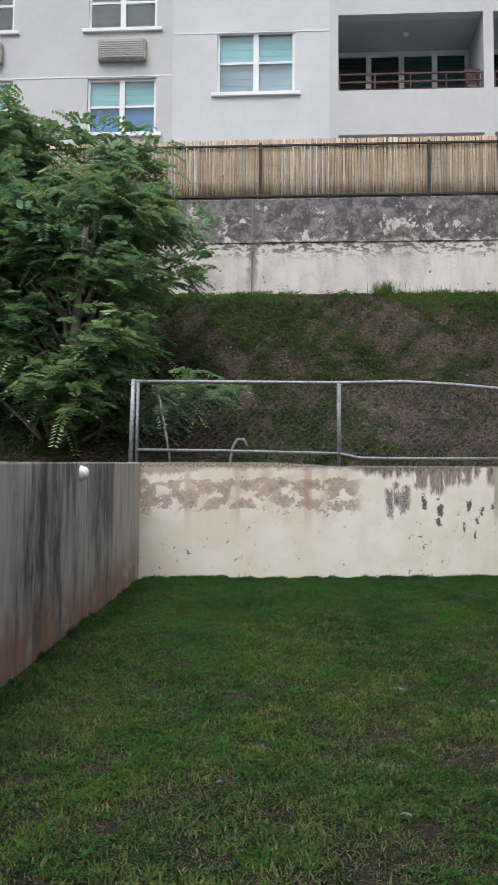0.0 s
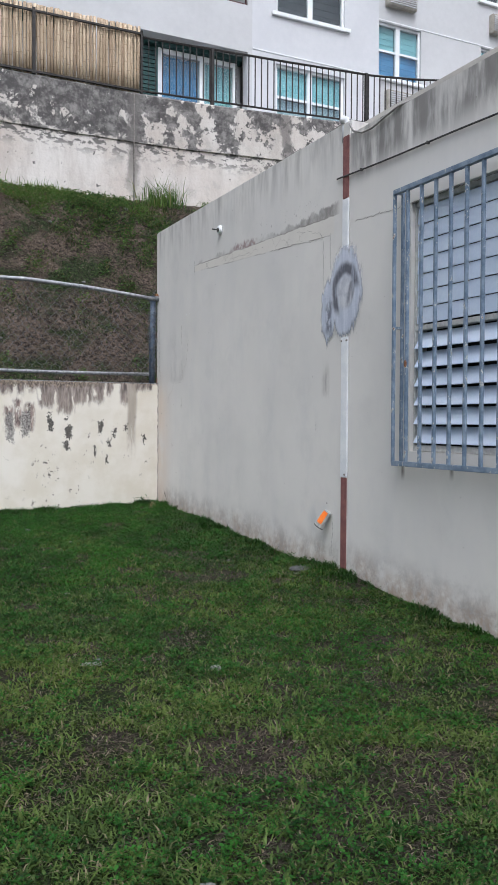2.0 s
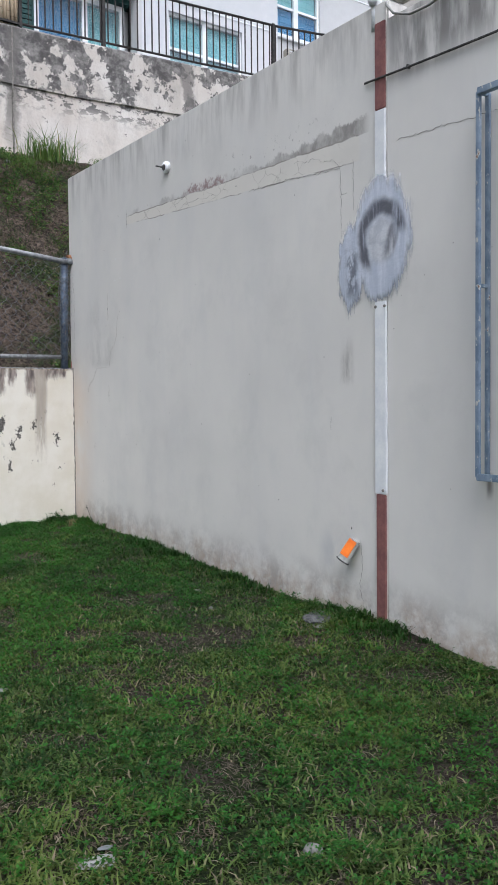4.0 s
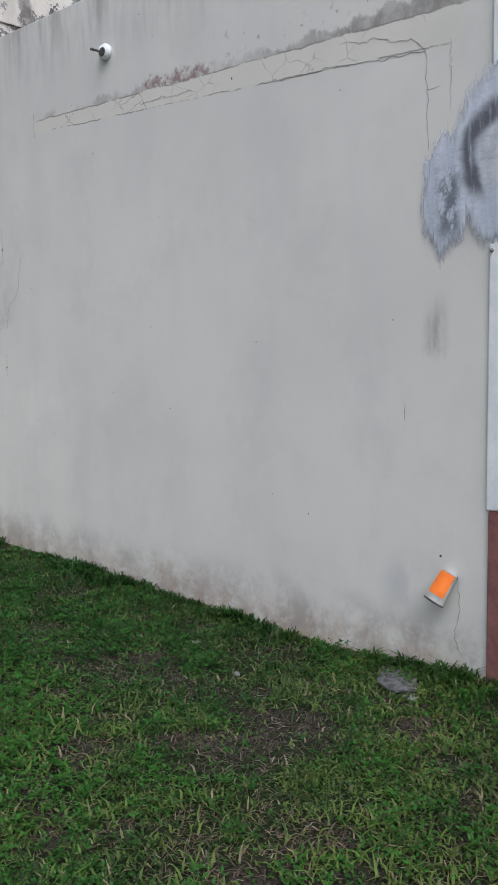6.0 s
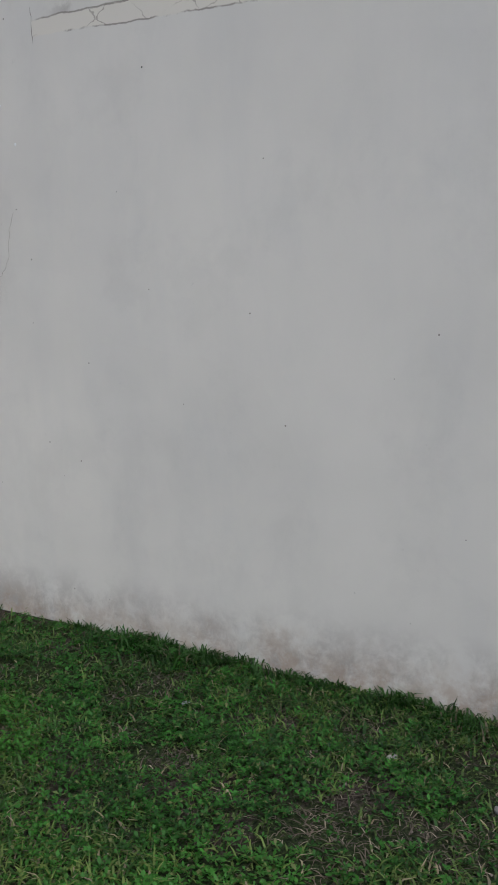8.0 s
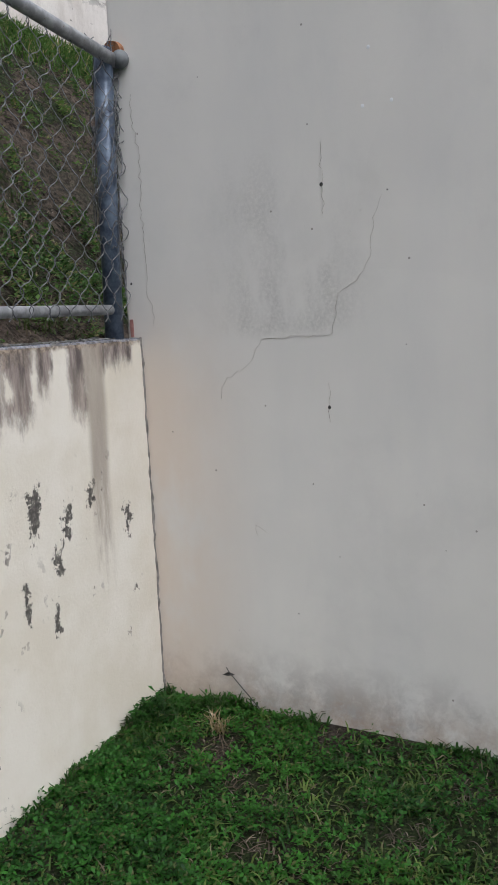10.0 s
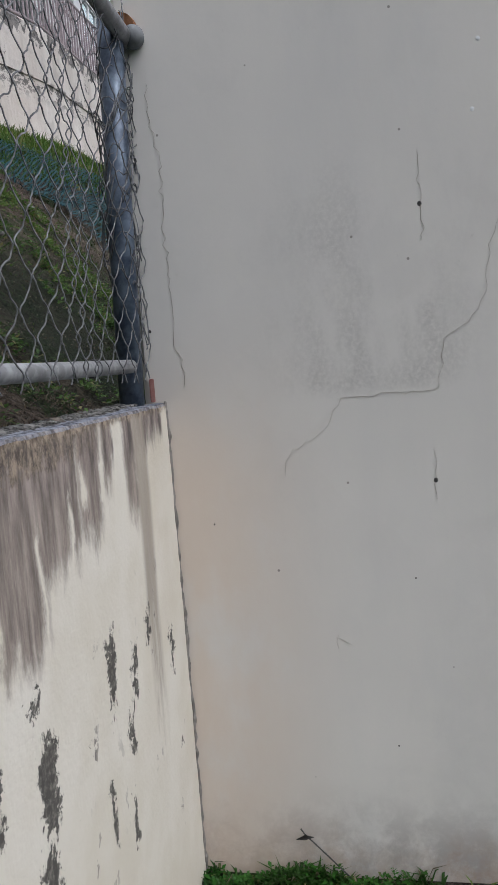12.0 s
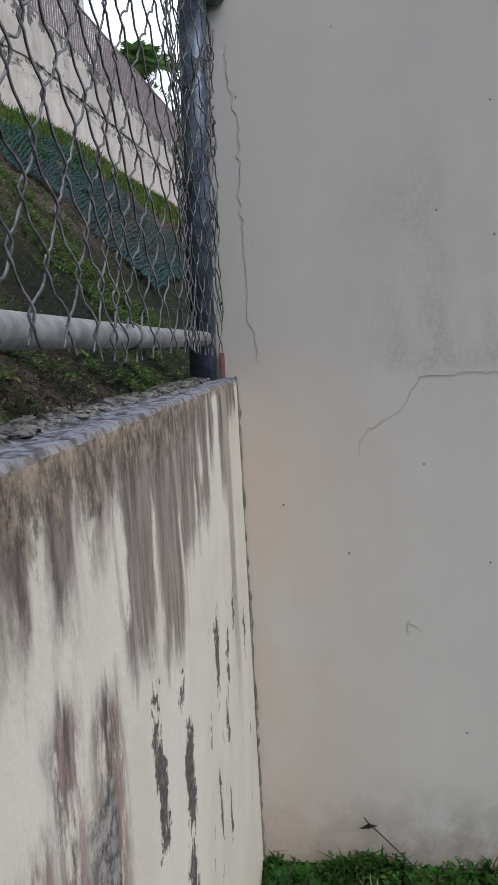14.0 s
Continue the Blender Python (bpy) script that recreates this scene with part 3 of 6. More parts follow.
def chipped_material():
    n = Nodes("chipped_blue_grey_paint", 0.5)
    c = n.mix(n.ramp(n.noise(n.p, 12, 6), 0.35, 0.65), (0.13, 0.18, 0.25), (0.24, 0.30, 0.38))
    chips = n.noise(n.stretch(n.p, (1, 1, 0.6)), 38, 8, 0.7)
    c = n.mix(n.ramp(chips, 0.60, 0.62), c, (0.55, 0.55, 0.52))
    c = n.mix(n.ramp(chips, 0.655, 0.67), c, (0.20, 0.10, 0.06))
    n.colour(c)
    n.bump(chips, 0.25, 0.002)
    return n.m


M_GRILLE = chipped_material()
M_LOUVRE = mottled("white_louvre_enamel", (0.60, 0.69, 0.84), (0.70, 0.78, 0.90), 4, 0.3, 0, 0.1, 0.001)
M_WHITE = mottled("white_paint", (0.70, 0.72, 0.75), (0.80, 0.81, 0.82), 9, 0.6, 0, 0.2, 0.002)
M_RED = mottled("faded_oxide_red", (0.17, 0.075, 0.075), (0.26, 0.115, 0.105), 11, 0.75, 0, 0.3, 0.003)
M_RUST = mottled("rust", (0.16, 0.07, 0.035), (0.33, 0.16, 0.08), 30, 0.9, 0, 0.5, 0.003)
M_ORANGE = mottled("orange_plastic", (0.78, 0.16, 0.02), (0.86, 0.22, 0.03), 20, 0.4, 0, 0.05, 0.001)
M_CLEAR = mottled("cloudy_plastic", (0.26, 0.27, 0.27), (0.48, 0.48, 0.46), 20, 0.3, 0, 0.1, 0.001)
M_BLACK = mottled("black_iron", (0.018, 0.017, 0.017), (0.05, 0.045, 0.042), 14, 0.5, 0.2, 0.15, 0.002)
M_CRACK = mottled("crack_dirt", (0.13, 0.12, 0.11), (0.27, 0.25, 0.23), 30, 0.95)
M_HAIR = mottled("hairline_dirt", (0.20, 0.175, 0.15), (0.40, 0.36, 0.32), 30, 0.95)
M_MAUVE = mottled("pale_mauve_rail", (0.30, 0.25, 0.27), (0.42, 0.37, 0.38), 6, 0.7)
M_CABLE = mottled("old_cable", (0.03, 0.03, 0.032), (0.09, 0.085, 0.08), 20, 0.7)
M_GREYCABLE = mottled("grey_cable", (0.25, 0.25, 0.24), (0.36, 0.35, 0.33), 20, 0.7)
M_FACADE = mottled("white_facade_paint", (0.56, 0.57, 0.595), (0.62, 0.625, 0.645), 0.6, 0.8, 0, 0.15, 0.004, 8)
M_FACADE_GREY = mottled("grey_facade_paint", (0.50, 0.505, 0.515), (0.555, 0.56, 0.57), 0.6, 0.8, 0, 0.15, 0.004, 8)
# Shade of the balcony recesses is put into this darker blue-grey.
M_SOFFIT = mottled("shade_toned_soffit", (0.38, 0.40, 0.43), (0.46, 0.48, 0.50), 1.2, 0.8)
M_FRAME = mottled("white_window_frame", (0.76, 0.78, 0.80), (0.84, 0.85, 0.86), 3, 0.5)
M_TEAL = mottled("teal_blind", (0.16, 0.38, 0.42), (0.30, 0.55, 0.58), 2.0, 0.7)
M_GREYBLIND = mottled("blue_grey_blind", (0.20, 0.28, 0.33), (0.36, 0.46, 0.50), 2.0, 0.7)
M_BLUE = mottled("deep_blue_curtain", (0.04, 0.16, 0.32), (0.08, 0.25, 0.46), 2.0, 0.7)
# Near-black for unlit interiors, also on the dark blinds and louvres.
M_DARK = mottled("unlit_interior_black", (0.012, 0.014, 0.018), (0.03, 0.034, 0.04), 1.0, 0.7)
M_GREEN_SHUTTER = mottled("dark_green_shutter", (0.012, 0.05, 0.05), (0.03, 0.085, 0.08), 6, 0.5)
M_AC = mottled("beige_unit_casing", (0.30, 0.28, 0.24), (0.42, 0.40, 0.35), 6, 0.6)
M_MAROON = mottled("maroon_rail_paint", (0.05, 0.022, 0.025), (0.10, 0.045, 0.045), 6, 0.5)
CLOUD = Nodes("bright_overcast", 1.0)
CLOUD.put(CLOUD.b.inputs["Emission Color"], CLOUD.mix(CLOUD.ramp(CLOUD.noise(CLOUD.p, 0.03, 5), 0.3, 0.7), (0.86, 0.91, 1.0), (1.0, 1.0, 1.0)))
CLOUD.b.inputs["Emission Strength"].default_value = 1.5
M_BACKDROP = CLOUD.m
M_GLASS = pane_material()
M_CANE = cane_material()
M_CEMENT = mottled("grey_cement", (0.17, 0.17, 0.175), (0.32, 0.315, 0.31), 10, 0.95, 0, 0.7, 0.01, 40)
M_STONE = mottled("pale_stone", (0.10, 0.10, 0.095), (0.22, 0.215, 0.205), 14, 0.9, 0, 0.6, 0.01, 50)
M_CRUMB = mottled("soil_crumb", (0.02, 0.016, 0.013), (0.13, 0.11, 0.095), 25, 0.95, 0, 0.4, 0.004, 90)
M_SLAB = mottled("dark_wet_stone", (0.03, 0.031, 0.034), (0.125, 0.125, 0.13), 22, 0.85, 0, 0.9, 0.012, 60)
M_PAPER = mottled("dirty_white_scrap", (0.40, 0.40, 0.385), (0.58, 0.58, 0.56), 14, 0.8)
M_PLAIN = mottled("plain_render", (0.46, 0.44, 0.41), (0.56, 0.54, 0.50), 1.5, 0.9, 0, 0.3, 0.006, 30)
M_NET = mottled("teal_net", (0.002, 0.020, 0.028), (0.005, 0.052, 0.062), 9, 0.9)
M_PRIMER = mottled("red_primer", (0.26, 0.115, 0.10), (0.36, 0.19, 0.165), 18, 0.8)
M_CLOUD = mottled("grey_litter", (0.11, 0.12, 0.13), (0.20, 0.21, 0.22), 14, 0.7)


# ---- builders ----
def mesh_from(bm, name):
    me = bpy.data.meshes.new(name)
    bm.to_mesh(me)
    bm.free()
    return me


def part(name, bm, material, parent=None, label="", smooth=False):
    """Links a bmesh as one mesh object, under a thing or a part."""
    me = mesh_from(bm, name)
    me.materials.append(material)
    if smooth:
        for f in me.polygons:
            f.use_smooth = True
    ob = new(name, me)
    if parent:
        ob.parent = parent
    if label:
        ob["label"] = label
    return ob


def thing(name, at, label, category, group=""):
    ob = new(name)
    ob.location = at
    ob.empty_display_size = 0.1
    return tagged(ob, label, category, group)


def structure(ob, label, category):
    return tagged(ob, label, category, kind="structure")


def box(bm, x0, x1, y0, y1, z0, z1, bevel=0.0):
    r = bmesh.ops.create_cube(bm, size=1.0, matrix=Matrix.LocRotScale(
        ((x0 + x1) / 2, (y0 + y1) / 2, (z0 + z1) / 2), None, (abs(x1 - x0), abs(y1 - y0), abs(z1 - z0))))
    if bevel:
        es = list({e for v in r["verts"] for e in v.link_edges})
        bmesh.ops.bevel(bm, geom=es, offset=bevel, segments=2, affect="EDGES")
    return bm


def boxed(*a, bevel=0.0):
    return box(bmesh.new(), *a, bevel=bevel)


def tube(bm, pts, radii, sides=8, caps=True):
    """A tube along points, with one radius a point."""
    pts = [Vector(p) for p in pts]
    if not isinstance(radii, (list, tuple)):
        radii = [radii] * len(pts)
    rings, prev = [], None
    for i, p in enumerate(pts):
        d = (pts[min(i + 1, len(pts) - 1)] - pts[max(i - 1, 0)]).normalized()
        if prev is None:
            u = d.orthogonal().normalized()
        else:
            u = (prev - d * prev.dot(d)).normalized()
        prev = u
        w = d.cross(u)
        rings.append([bm.verts.new(p + (u * math.cos(a) + w * math.sin(a)) * radii[i])
                      for a in (2 * math.pi * k / sides for k in range(sides))])
    for a, b in zip(rings, rings[1:]):
        for k in range(sides):
            bm.faces.new((a[k], a[(k + 1) % sides], b[(k + 1) % sides], b[k]))
    if caps:
        bm.faces.new(rings[0][::-1])
        bm.faces.new(rings[-1])
    return bm


def pipe(pts, r, sides=12):
    return tube(bmesh.new(), pts, r, sides)


def sheet_with_holes(u0, u1, v0, v1, holes, depth, place):
    """A slab in (u, v) with rectangular openings through it; place(u, v, w) gives the point, w from 0 to depth."""
    us = sorted({u0, u1, *(c for h in holes for c in h[:2])})
    vs = sorted({v0, v1, *(c for h in holes for c in h[2:])})
    us, vs = [u for u in us if u0 <= u <= u1], [v for v in vs if v0 <= v <= v1]

    def solid(i, j):
        if not (0 <= i < len(us) - 1 and 0 <= j < len(vs) - 1):
            return False
        cu, cv = (us[i] + us[i + 1]) / 2, (vs[j] + vs[j + 1]) / 2
        return not any(h[0] < cu < h[1] and h[2] < cv < h[3] for h in holes)

    bm, cache = bmesh.new(), {}

    def v(i, j, w):
        if (i, j, w) not in cache:
            cache[i, j, w] = bm.verts.new(place(us[i], vs[j], w))
        return cache[i, j, w]

    for i in range(len(us) - 1):
        for j in range(len(vs) - 1):
            if not solid(i, j):
                continue
            bm.faces.new([v(i, j, 0), v(i + 1, j, 0), v(i + 1, j + 1, 0), v(i, j + 1, 0)])
            bm.faces.new([v(i, j, depth), v(i, j + 1, depth), v(i + 1, j + 1, depth), v(i + 1, j, depth)])
            for di, dj, a, b in ((-1, 0, (i, j), (i, j + 1)), (1, 0, (i + 1, j + 1), (i + 1, j)),
                                 (0, -1, (i + 1, j), (i, j)), (0, 1, (i, j + 1), (i + 1, j + 1))):
                if not solid(i + di, j + dj):
                    bm.faces.new([v(*a, 0), v(*b, 0), v(*b, depth), v(*a, depth)])
    bmesh.ops.recalc_face_normals(bm, faces=bm.faces)
    return bm


def raw(name, verts, faces, material, smooth=False):
    me = bpy.data.meshes.new(name)
    me.from_pydata(verts, [], faces)
    me.materials.append(material)
    if smooth:
        me.shade_smooth()
    return new(name, me)


def quick(name, co, tris_or_quads, material):
    """A mesh from numpy arrays of corners and of equal-sided faces."""
    me = bpy.data.meshes.new(name)
    k = tris_or_quads.shape[1]
    me.vertices.add(len(co))
    me.vertices.foreach_set("co", co.astype(np.float32).ravel())
    me.loops.add(tris_or_quads.size)
    me.loops.foreach_set("vertex_index", tris_or_quads.astype(np.int32).ravel())
    me.polygons.add(len(tris_or_quads))
    me.polygons.foreach_set("loop_start", np.arange(0, tris_or_quads.size, k, dtype=np.int32))
    me.update(calc_edges=True)
    me.materials.append(material)
    return new(name, me)


# ---- the lie of the land ----
UPPER_X, UPPER_Y = (1.7, 8.0, 13.0, 45.0), (5.95, 5.56, 4.7, 2.9)


def upper_line(x):
    """The front of the upper wall: straight, with a slight bend."""
    return float(np.interp(x, UPPER_X, UPPER_Y))


def rise(x):
    """How far the upper wall and its terrace climb towards the east."""
    return np.interp(x, (3.0, 7.0, 13.0, 45.0), (0.0, 0.1, 0.58, 1.1))


def lawn_z(x, y):
    x, y = np.asarray(x, float), np.asarray(y, float)
    yy, xx = np.clip(y, -16, 0.2), np.clip(x, -5.6, 0.2)
    z = -0.012 + 0.052 * yy + 0.014 * xx
    z = z + 0.035 * np.exp(xx / 0.3) + 0.05 * np.exp(-((yy + 4.25) / 0.5) ** 2) * np.exp(xx / 0.35)
    return z + 0.012 * np.sin(1.7 * xx + 0.6 * yy) * np.sin(1.3 * yy - 0.4)


HILL_Y = np.array((0.14, 0.7, 2.07, 3.26, 4.3, 4.83, 5.95, 6.3))
HILL_Z = np.array((0.80, 0.98, 2.10, 3.42, 4.36, 4.84, 5.36, 5.45))


def hill_z(x, y):
    x, y = np.asarray(x, float), np.asarray(y, float)
    top = np.interp(x, UPPER_X, UPPER_Y)
    k = np.clip((y - 0.14) / (top - 0.14), 0, 1.1)
    z = np.interp(0.14 + k * 5.81, HILL_Y, HILL_Z)
    lump = np.sin(x * 2.1 + 0.5 * np.sin(y * 3)) * np.sin(y * 2.7 + x) * 0.05 + np.sin(x * 0.7 + 2) * np.sin(y * 1.1) * 0.08
    return z + lump * np.clip(k * 4, 0, 1) * np.clip((1.02 - k) * 5, 0, 1) + rise(x) * k


def build_ground():
    xs = np.concatenate((np.array((-600, -200, -60, -20, -10)), np.linspace(-5.4, 0.3, 58), np.array((6, 20, 60, 200, 600))))
    ys = np.concatenate((np.array((-600, -200, -60, -25)), np.linspace(-16, 0.16, 130), np.array((0.5, 40, 200, 600))))
    g = np.stack(np.meshgrid(xs, ys), -1).reshape(-1, 2)
    z = lawn_z(g[:, 0], g[:, 1])
    co = np.column_stack((g, z))
    nx, ny = len(xs), len(ys)
    i = (np.arange(ny - 1)[:, None] * nx + np.arange(nx - 1)).ravel()
    ob = quick("ground", co, np.column_stack((i, i + 1, i + nx + 1, i + nx)), M_LAWN)
    ob.data.shade_smooth()
    structure(ob, "patchy green lawn with bare dry soil showing through", "lawn")


def build_hill():
    xs = np.concatenate((np.linspace(-40, -10, 30), np.linspace(-9.7, 4, 160), np.linspace(4.3, 46, 140)))
    ks = np.linspace(0, 1.04, 90)
    X, K = np.meshgrid(xs, ks)
    top = np.interp(X, UPPER_X, UPPER_Y)
    Y = 0.14 + K * (top - 0.14)
    Z = hill_z(X, Y)
    rng = np.random.default_rng(4)
    Z = Z + rng.normal(0, 0.012, Z.shape)
    co = np.column_stack((X.ravel(), Y.ravel(), Z.ravel()))
    nx, ny = len(xs), len(ks)
    i = (np.arange(ny - 1)[:, None] * nx + np.arange(nx - 1)).ravel()
    ob = quick("hillside", co, np.column_stack((i, i + 1, i + nx + 1, i + nx)), M_HILL)
    ob.data.shade_smooth()
    structure(ob, "steep slope of dark soil with thin weeds", "hillside")


def blades(name, px, py, pz, rng, height, width, lean, material, label, category):
    """Many small bent blades of grass, one three-sided and one four-sided face each, split into triangles."""
    n = len(px)
    a = rng.uniform(0, 2 * np.pi, n)
    h = height * rng.uniform(0.45, 1.25, n)
    w = width * rng.uniform(0.6, 1.3, n)
    l = lean * rng.uniform(0.2, 1.3, n) * h
    dx, dy = np.cos(a), np.sin(a)
    base = np.column_stack((px, py, pz - 0.004))
    side = np.column_stack((-dy * w, dx * w, np.zeros(n)))
    mid = base + np.column_stack((dx * l * 0.35, dy * l * 0.35, h * 0.62))
    tip = base + np.column_stack((dx * l, dy * l, h * np.clip(1.05 - 0.4 * lean * rng.uniform(0, 1, n), 0.25, 1)))
    co = np.stack((base - side, base + side, mid + side * 0.8, mid - side * 0.8, tip), 1).reshape(-1, 3)
    k = (np.arange(n) * 5)[:, None]
    tri = np.concatenate((k + (0, 1, 2), k + (0, 2, 3), k + (3, 2, 4)), 1).reshape(-1, 3)
    return tagged(quick(name, co, tri, material), label, category, kind="stuff")


def lawn_patch(x, y):
    """How thick the grass stands, from 0 to 1: the same smooth patches all over the lawn."""
    v = (0.7 * np.sin(1.9 * x + 1.1 * np.sin(1.3 * y)) + 0.7 * np.sin(2.3 * y + 1.7 * np.sin(1.1 * x + 0.7))
         + 0.8 * np.sin(5.1 * x - 3.9 * y + 1.3 * np.sin(2.7 * y)) + 0.8 * np.sin(6.3 * x + 7.1 * y + 2 * np.sin(3 * x))
         + 0.6 * np.sin(13.0 * x - 9.0 * y + 2 * np.sin(5 * y)) + 0.6 * np.sin(11.0 * y + 8.0 * x + 2 * np.sin(7 * x)))
    return np.clip(0.70 + 0.34 * v, 0.08, 1.0)


WORN = ((-0.13, -4.6, 0.32), (-0.80, -2.87, 0.26), (-0.80, -3.29, 0.22), (-1.2, -3.8, 0.34), (-1.57, -4.05, 0.36), (-0.71, -3.86, 0.22), (-2.8, -6.47, 0.40),
        (-2.03, -6.64, 0.36), (-1.52, -7.16, 0.42), (-2.64, -7.83, 0.5), (-3.62, -7.34, 0.34), (-2.28, -5.31, 0.24), (-1.6, -5.2, 0.30), (-1.0, -1.3, 0.22), (-0.3, -1.9, 0.20))


def bare_ground(x, y):
    """Where the turf is worn through: from 0 (full) to 1 (bare)."""
    u = (np.sin(9.1 * x + 2.1 * np.sin(5.3 * y)) + np.sin(8.3 * y + 1.9 * np.sin(6.1 * x + 1)) + 0.8 * np.sin(17 * x - 13 * y + 2 * np.sin(9 * y))
         + 0.8 * np.sin(21 * y + 11 * x))
    big = np.zeros_like(x)
    for cx, cy, r in WORN:
        big = np.maximum(big, np.exp(-(((x - cx) / r) ** 2 + ((y - cy) / r) ** 2) * 1.6))
    big = np.clip((big + 0.20 * u - 0.30) / 0.5, 0, 0.86)
    small = np.clip((u - 1.0 - 0.4 * np.clip((y + 3.2) / 1.6, 0, 1)) / 1.2, 0, 0.9)
    return np.maximum(big, small)


def sprigs(name, x, y, z, rng, size, lift, leaves, material, label, category):
    """Low plants of a few broad leaves spread round a stem; each leaf is one folded four-sided face."""
    n = len(x)
    a0, s0 = rng.uniform(0, 2 * np.pi, n), size * rng.uniform(0.55, 1.35, n)
    h = lift * rng.uniform(0.15, 1.2, n)
    out = []
    for k in range(leaves):
        a = a0 + 2 * np.pi * k / leaves + rng.normal(0, 0.35, n)
        tilt = rng.uniform(-0.25, 0.85, n)
        s = (s0 * rng.uniform(0.7, 1.2, n))[:, None]
        d = np.column_stack((np.cos(a) * np.cos(tilt), np.sin(a) * np.cos(tilt), np.sin(tilt)))
        e = np.column_stack((-np.sin(a), np.cos(a), rng.uniform(-0.45, 0.45, n)))
        fold = np.column_stack((np.zeros(n), np.zeros(n), rng.uniform(0.05, 0.30, n)))
        c = np.column_stack((x, y, z + h * rng.uniform(0.6, 1.2, n)))
        out.append(np.stack((c, c + (d * 1.05 + e * 0.52 + fold) * s, c + d * 2.0 * s, c + (d * 1.05 - e * 0.52 + fold) * s), 1))
    co = np.concatenate(out).reshape(-1, 3)
    return tagged(quick(name, co, np.arange(len(co)).reshape(-1, 4), material), label, category, kind="stuff")


def build_grass():
    rng = np.random.default_rng(11)
    n = 430000
    x, y = rng.uniform(-5.24, -0.02, n), rng.uniform(-10.2, -0.02, n)
    keep = rng.uniform(0, 1, n) < (0.15 + 0.85 * lawn_patch(x, y)) * (1 - 0.93 * bare_ground(x, y)) * (1 - 0.58 * np.clip((y + 4.4) / 2.2, 0, 1))
    x, y = x[keep], y[keep]
    blades("lawn_grass", x, y, lawn_z(x, y), rng, 0.030 * (0.55 + 0.75 * lawn_patch(x * 2.3 + 1, y * 2.1)), 0.0042, 1.6, M_BLADE,
           "short mown green grass mixed with dry straw blades", "grass")
    # Grass towards the corner, its blades coloured darker for the shade there.
    n = 150000
    x, y = rng.uniform(-5.2, -0.02, n), rng.uniform(-6.2, -0.02, n)
    fade = np.clip((y + 6.2) / 2.4, 0, 1)
    keep = rng.uniform(0, 1, n) < lawn_patch(x, y) ** 1.5 * fade * (1 - bare_ground(x, y))
    x, y = x[keep], y[keep]
    blades("thick_grass", x, y, lawn_z(x, y), rng, 0.034, 0.0042, 1.6, M_BLADE_SHADED,
           "thick low green grass near the corner, its shade put into the colour", "grass")
    # dead stalks lying on the worn soil
    n = 200000
    x, y = rng.uniform(-5.2, -0.05, n), rng.uniform(-9.6, -0.05, n)
    keep = rng.uniform(0, 1, n) < 0.16 + 0.8 * bare_ground(x, y)
    x, y = x[keep], y[keep]
    blades("dead_stalks", x, y, lawn_z(x, y) + 0.004, rng, 0.013, 0.0022, 4.5, M_STRAW,
           "dead grey-brown stalks lying on worn soil", "straw")
    # crumbs of soil and grit on the worn patches
    n = 60000
    x, y = rng.uniform(-5.0, -0.05, n), rng.uniform(-8.5, -0.05, n)
    keep = rng.uniform(0, 1, n) < bare_ground(x, y) * 0.8
    x, y = x[keep], y[keep]
    n = len(x)
    r = (0.0015 + 0.005 * rng.uniform(0, 1, n) ** 4)[:, None, None]
    tetra = np.array(((-1, -0.6, -0.3), (1, -0.7, -0.3), (0.1, 1, -0.3), (0, 0, 0.9)))
    co = np.column_stack((x, y, lawn_z(x, y) + 0.004))[:, None, :] + (tetra + rng.normal(0, 0.3, (n, 4, 3))) * r
    k = (np.arange(n) * 4)[:, None]
    tri = np.concatenate((k + (0, 1, 3), k + (1, 2, 3), k + (2, 0, 3)), 1).reshape(-1, 3)
    tagged(quick("soil_crumbs", co.reshape(-1, 3), tri, M_CRUMB), "dark soil crumbs and grit on worn ground", "soil", kind="stuff")
    # rank growth along the walls
    m = 44000
    d = rng.exponential(0.06, m)
    t = rng.uniform(0, 1, m)
    which = rng.integers(0, 3, m)
    ex = np.where(which == 0, -0.01 - d, np.where(which == 1, -5.25 + d, rng.uniform(-5.2, -0.05, m)))
    ey = np.where(which == 2, -0.01 - d, -t * 8.5)
    keep = lawn_patch(ex * 1.3, ey * 1.3) > rng.uniform(0.25, 0.95, m)
    ex, ey = ex[keep], ey[keep]
    blades("edge_grass", ex, ey, lawn_z(ex, ey), rng, 0.02 + 0.050 * lawn_patch(ex * 2.1, ey * 2.1 + 1) ** 2, 0.0045, 1.3, M_BLADE_SHADED,
           "longer uncut grass along the foot of the walls", "grass")
    # broad creeping weeds, thickest towards the corner
    n = 150000
    x, y = rng.uniform(-5.2, -0.02, n), -8.2 * rng.uniform(0.002, 1, n) ** 1.35
    tuft = np.clip(lawn_patch(x * 1.4 + 3, y * 1.2 + 1) - 0.12 + 0.25 * np.clip((y + 4) / 3, 0, 1), 0.04, 1)
    keep = rng.uniform(0, 1, n) < tuft * (1 - bare_ground(x, y))
    x, y = x[keep], y[keep]
    sprigs("creeping_weeds", x, y, lawn_z(x, y), rng, 0.0088, 0.012 + 0.034 * lawn_patch(x * 3.1, y * 2.7 + 2) ** 2, 4, M_LEAFLET,
           "broad green creeping weed leaves in the lawn", "weeds")


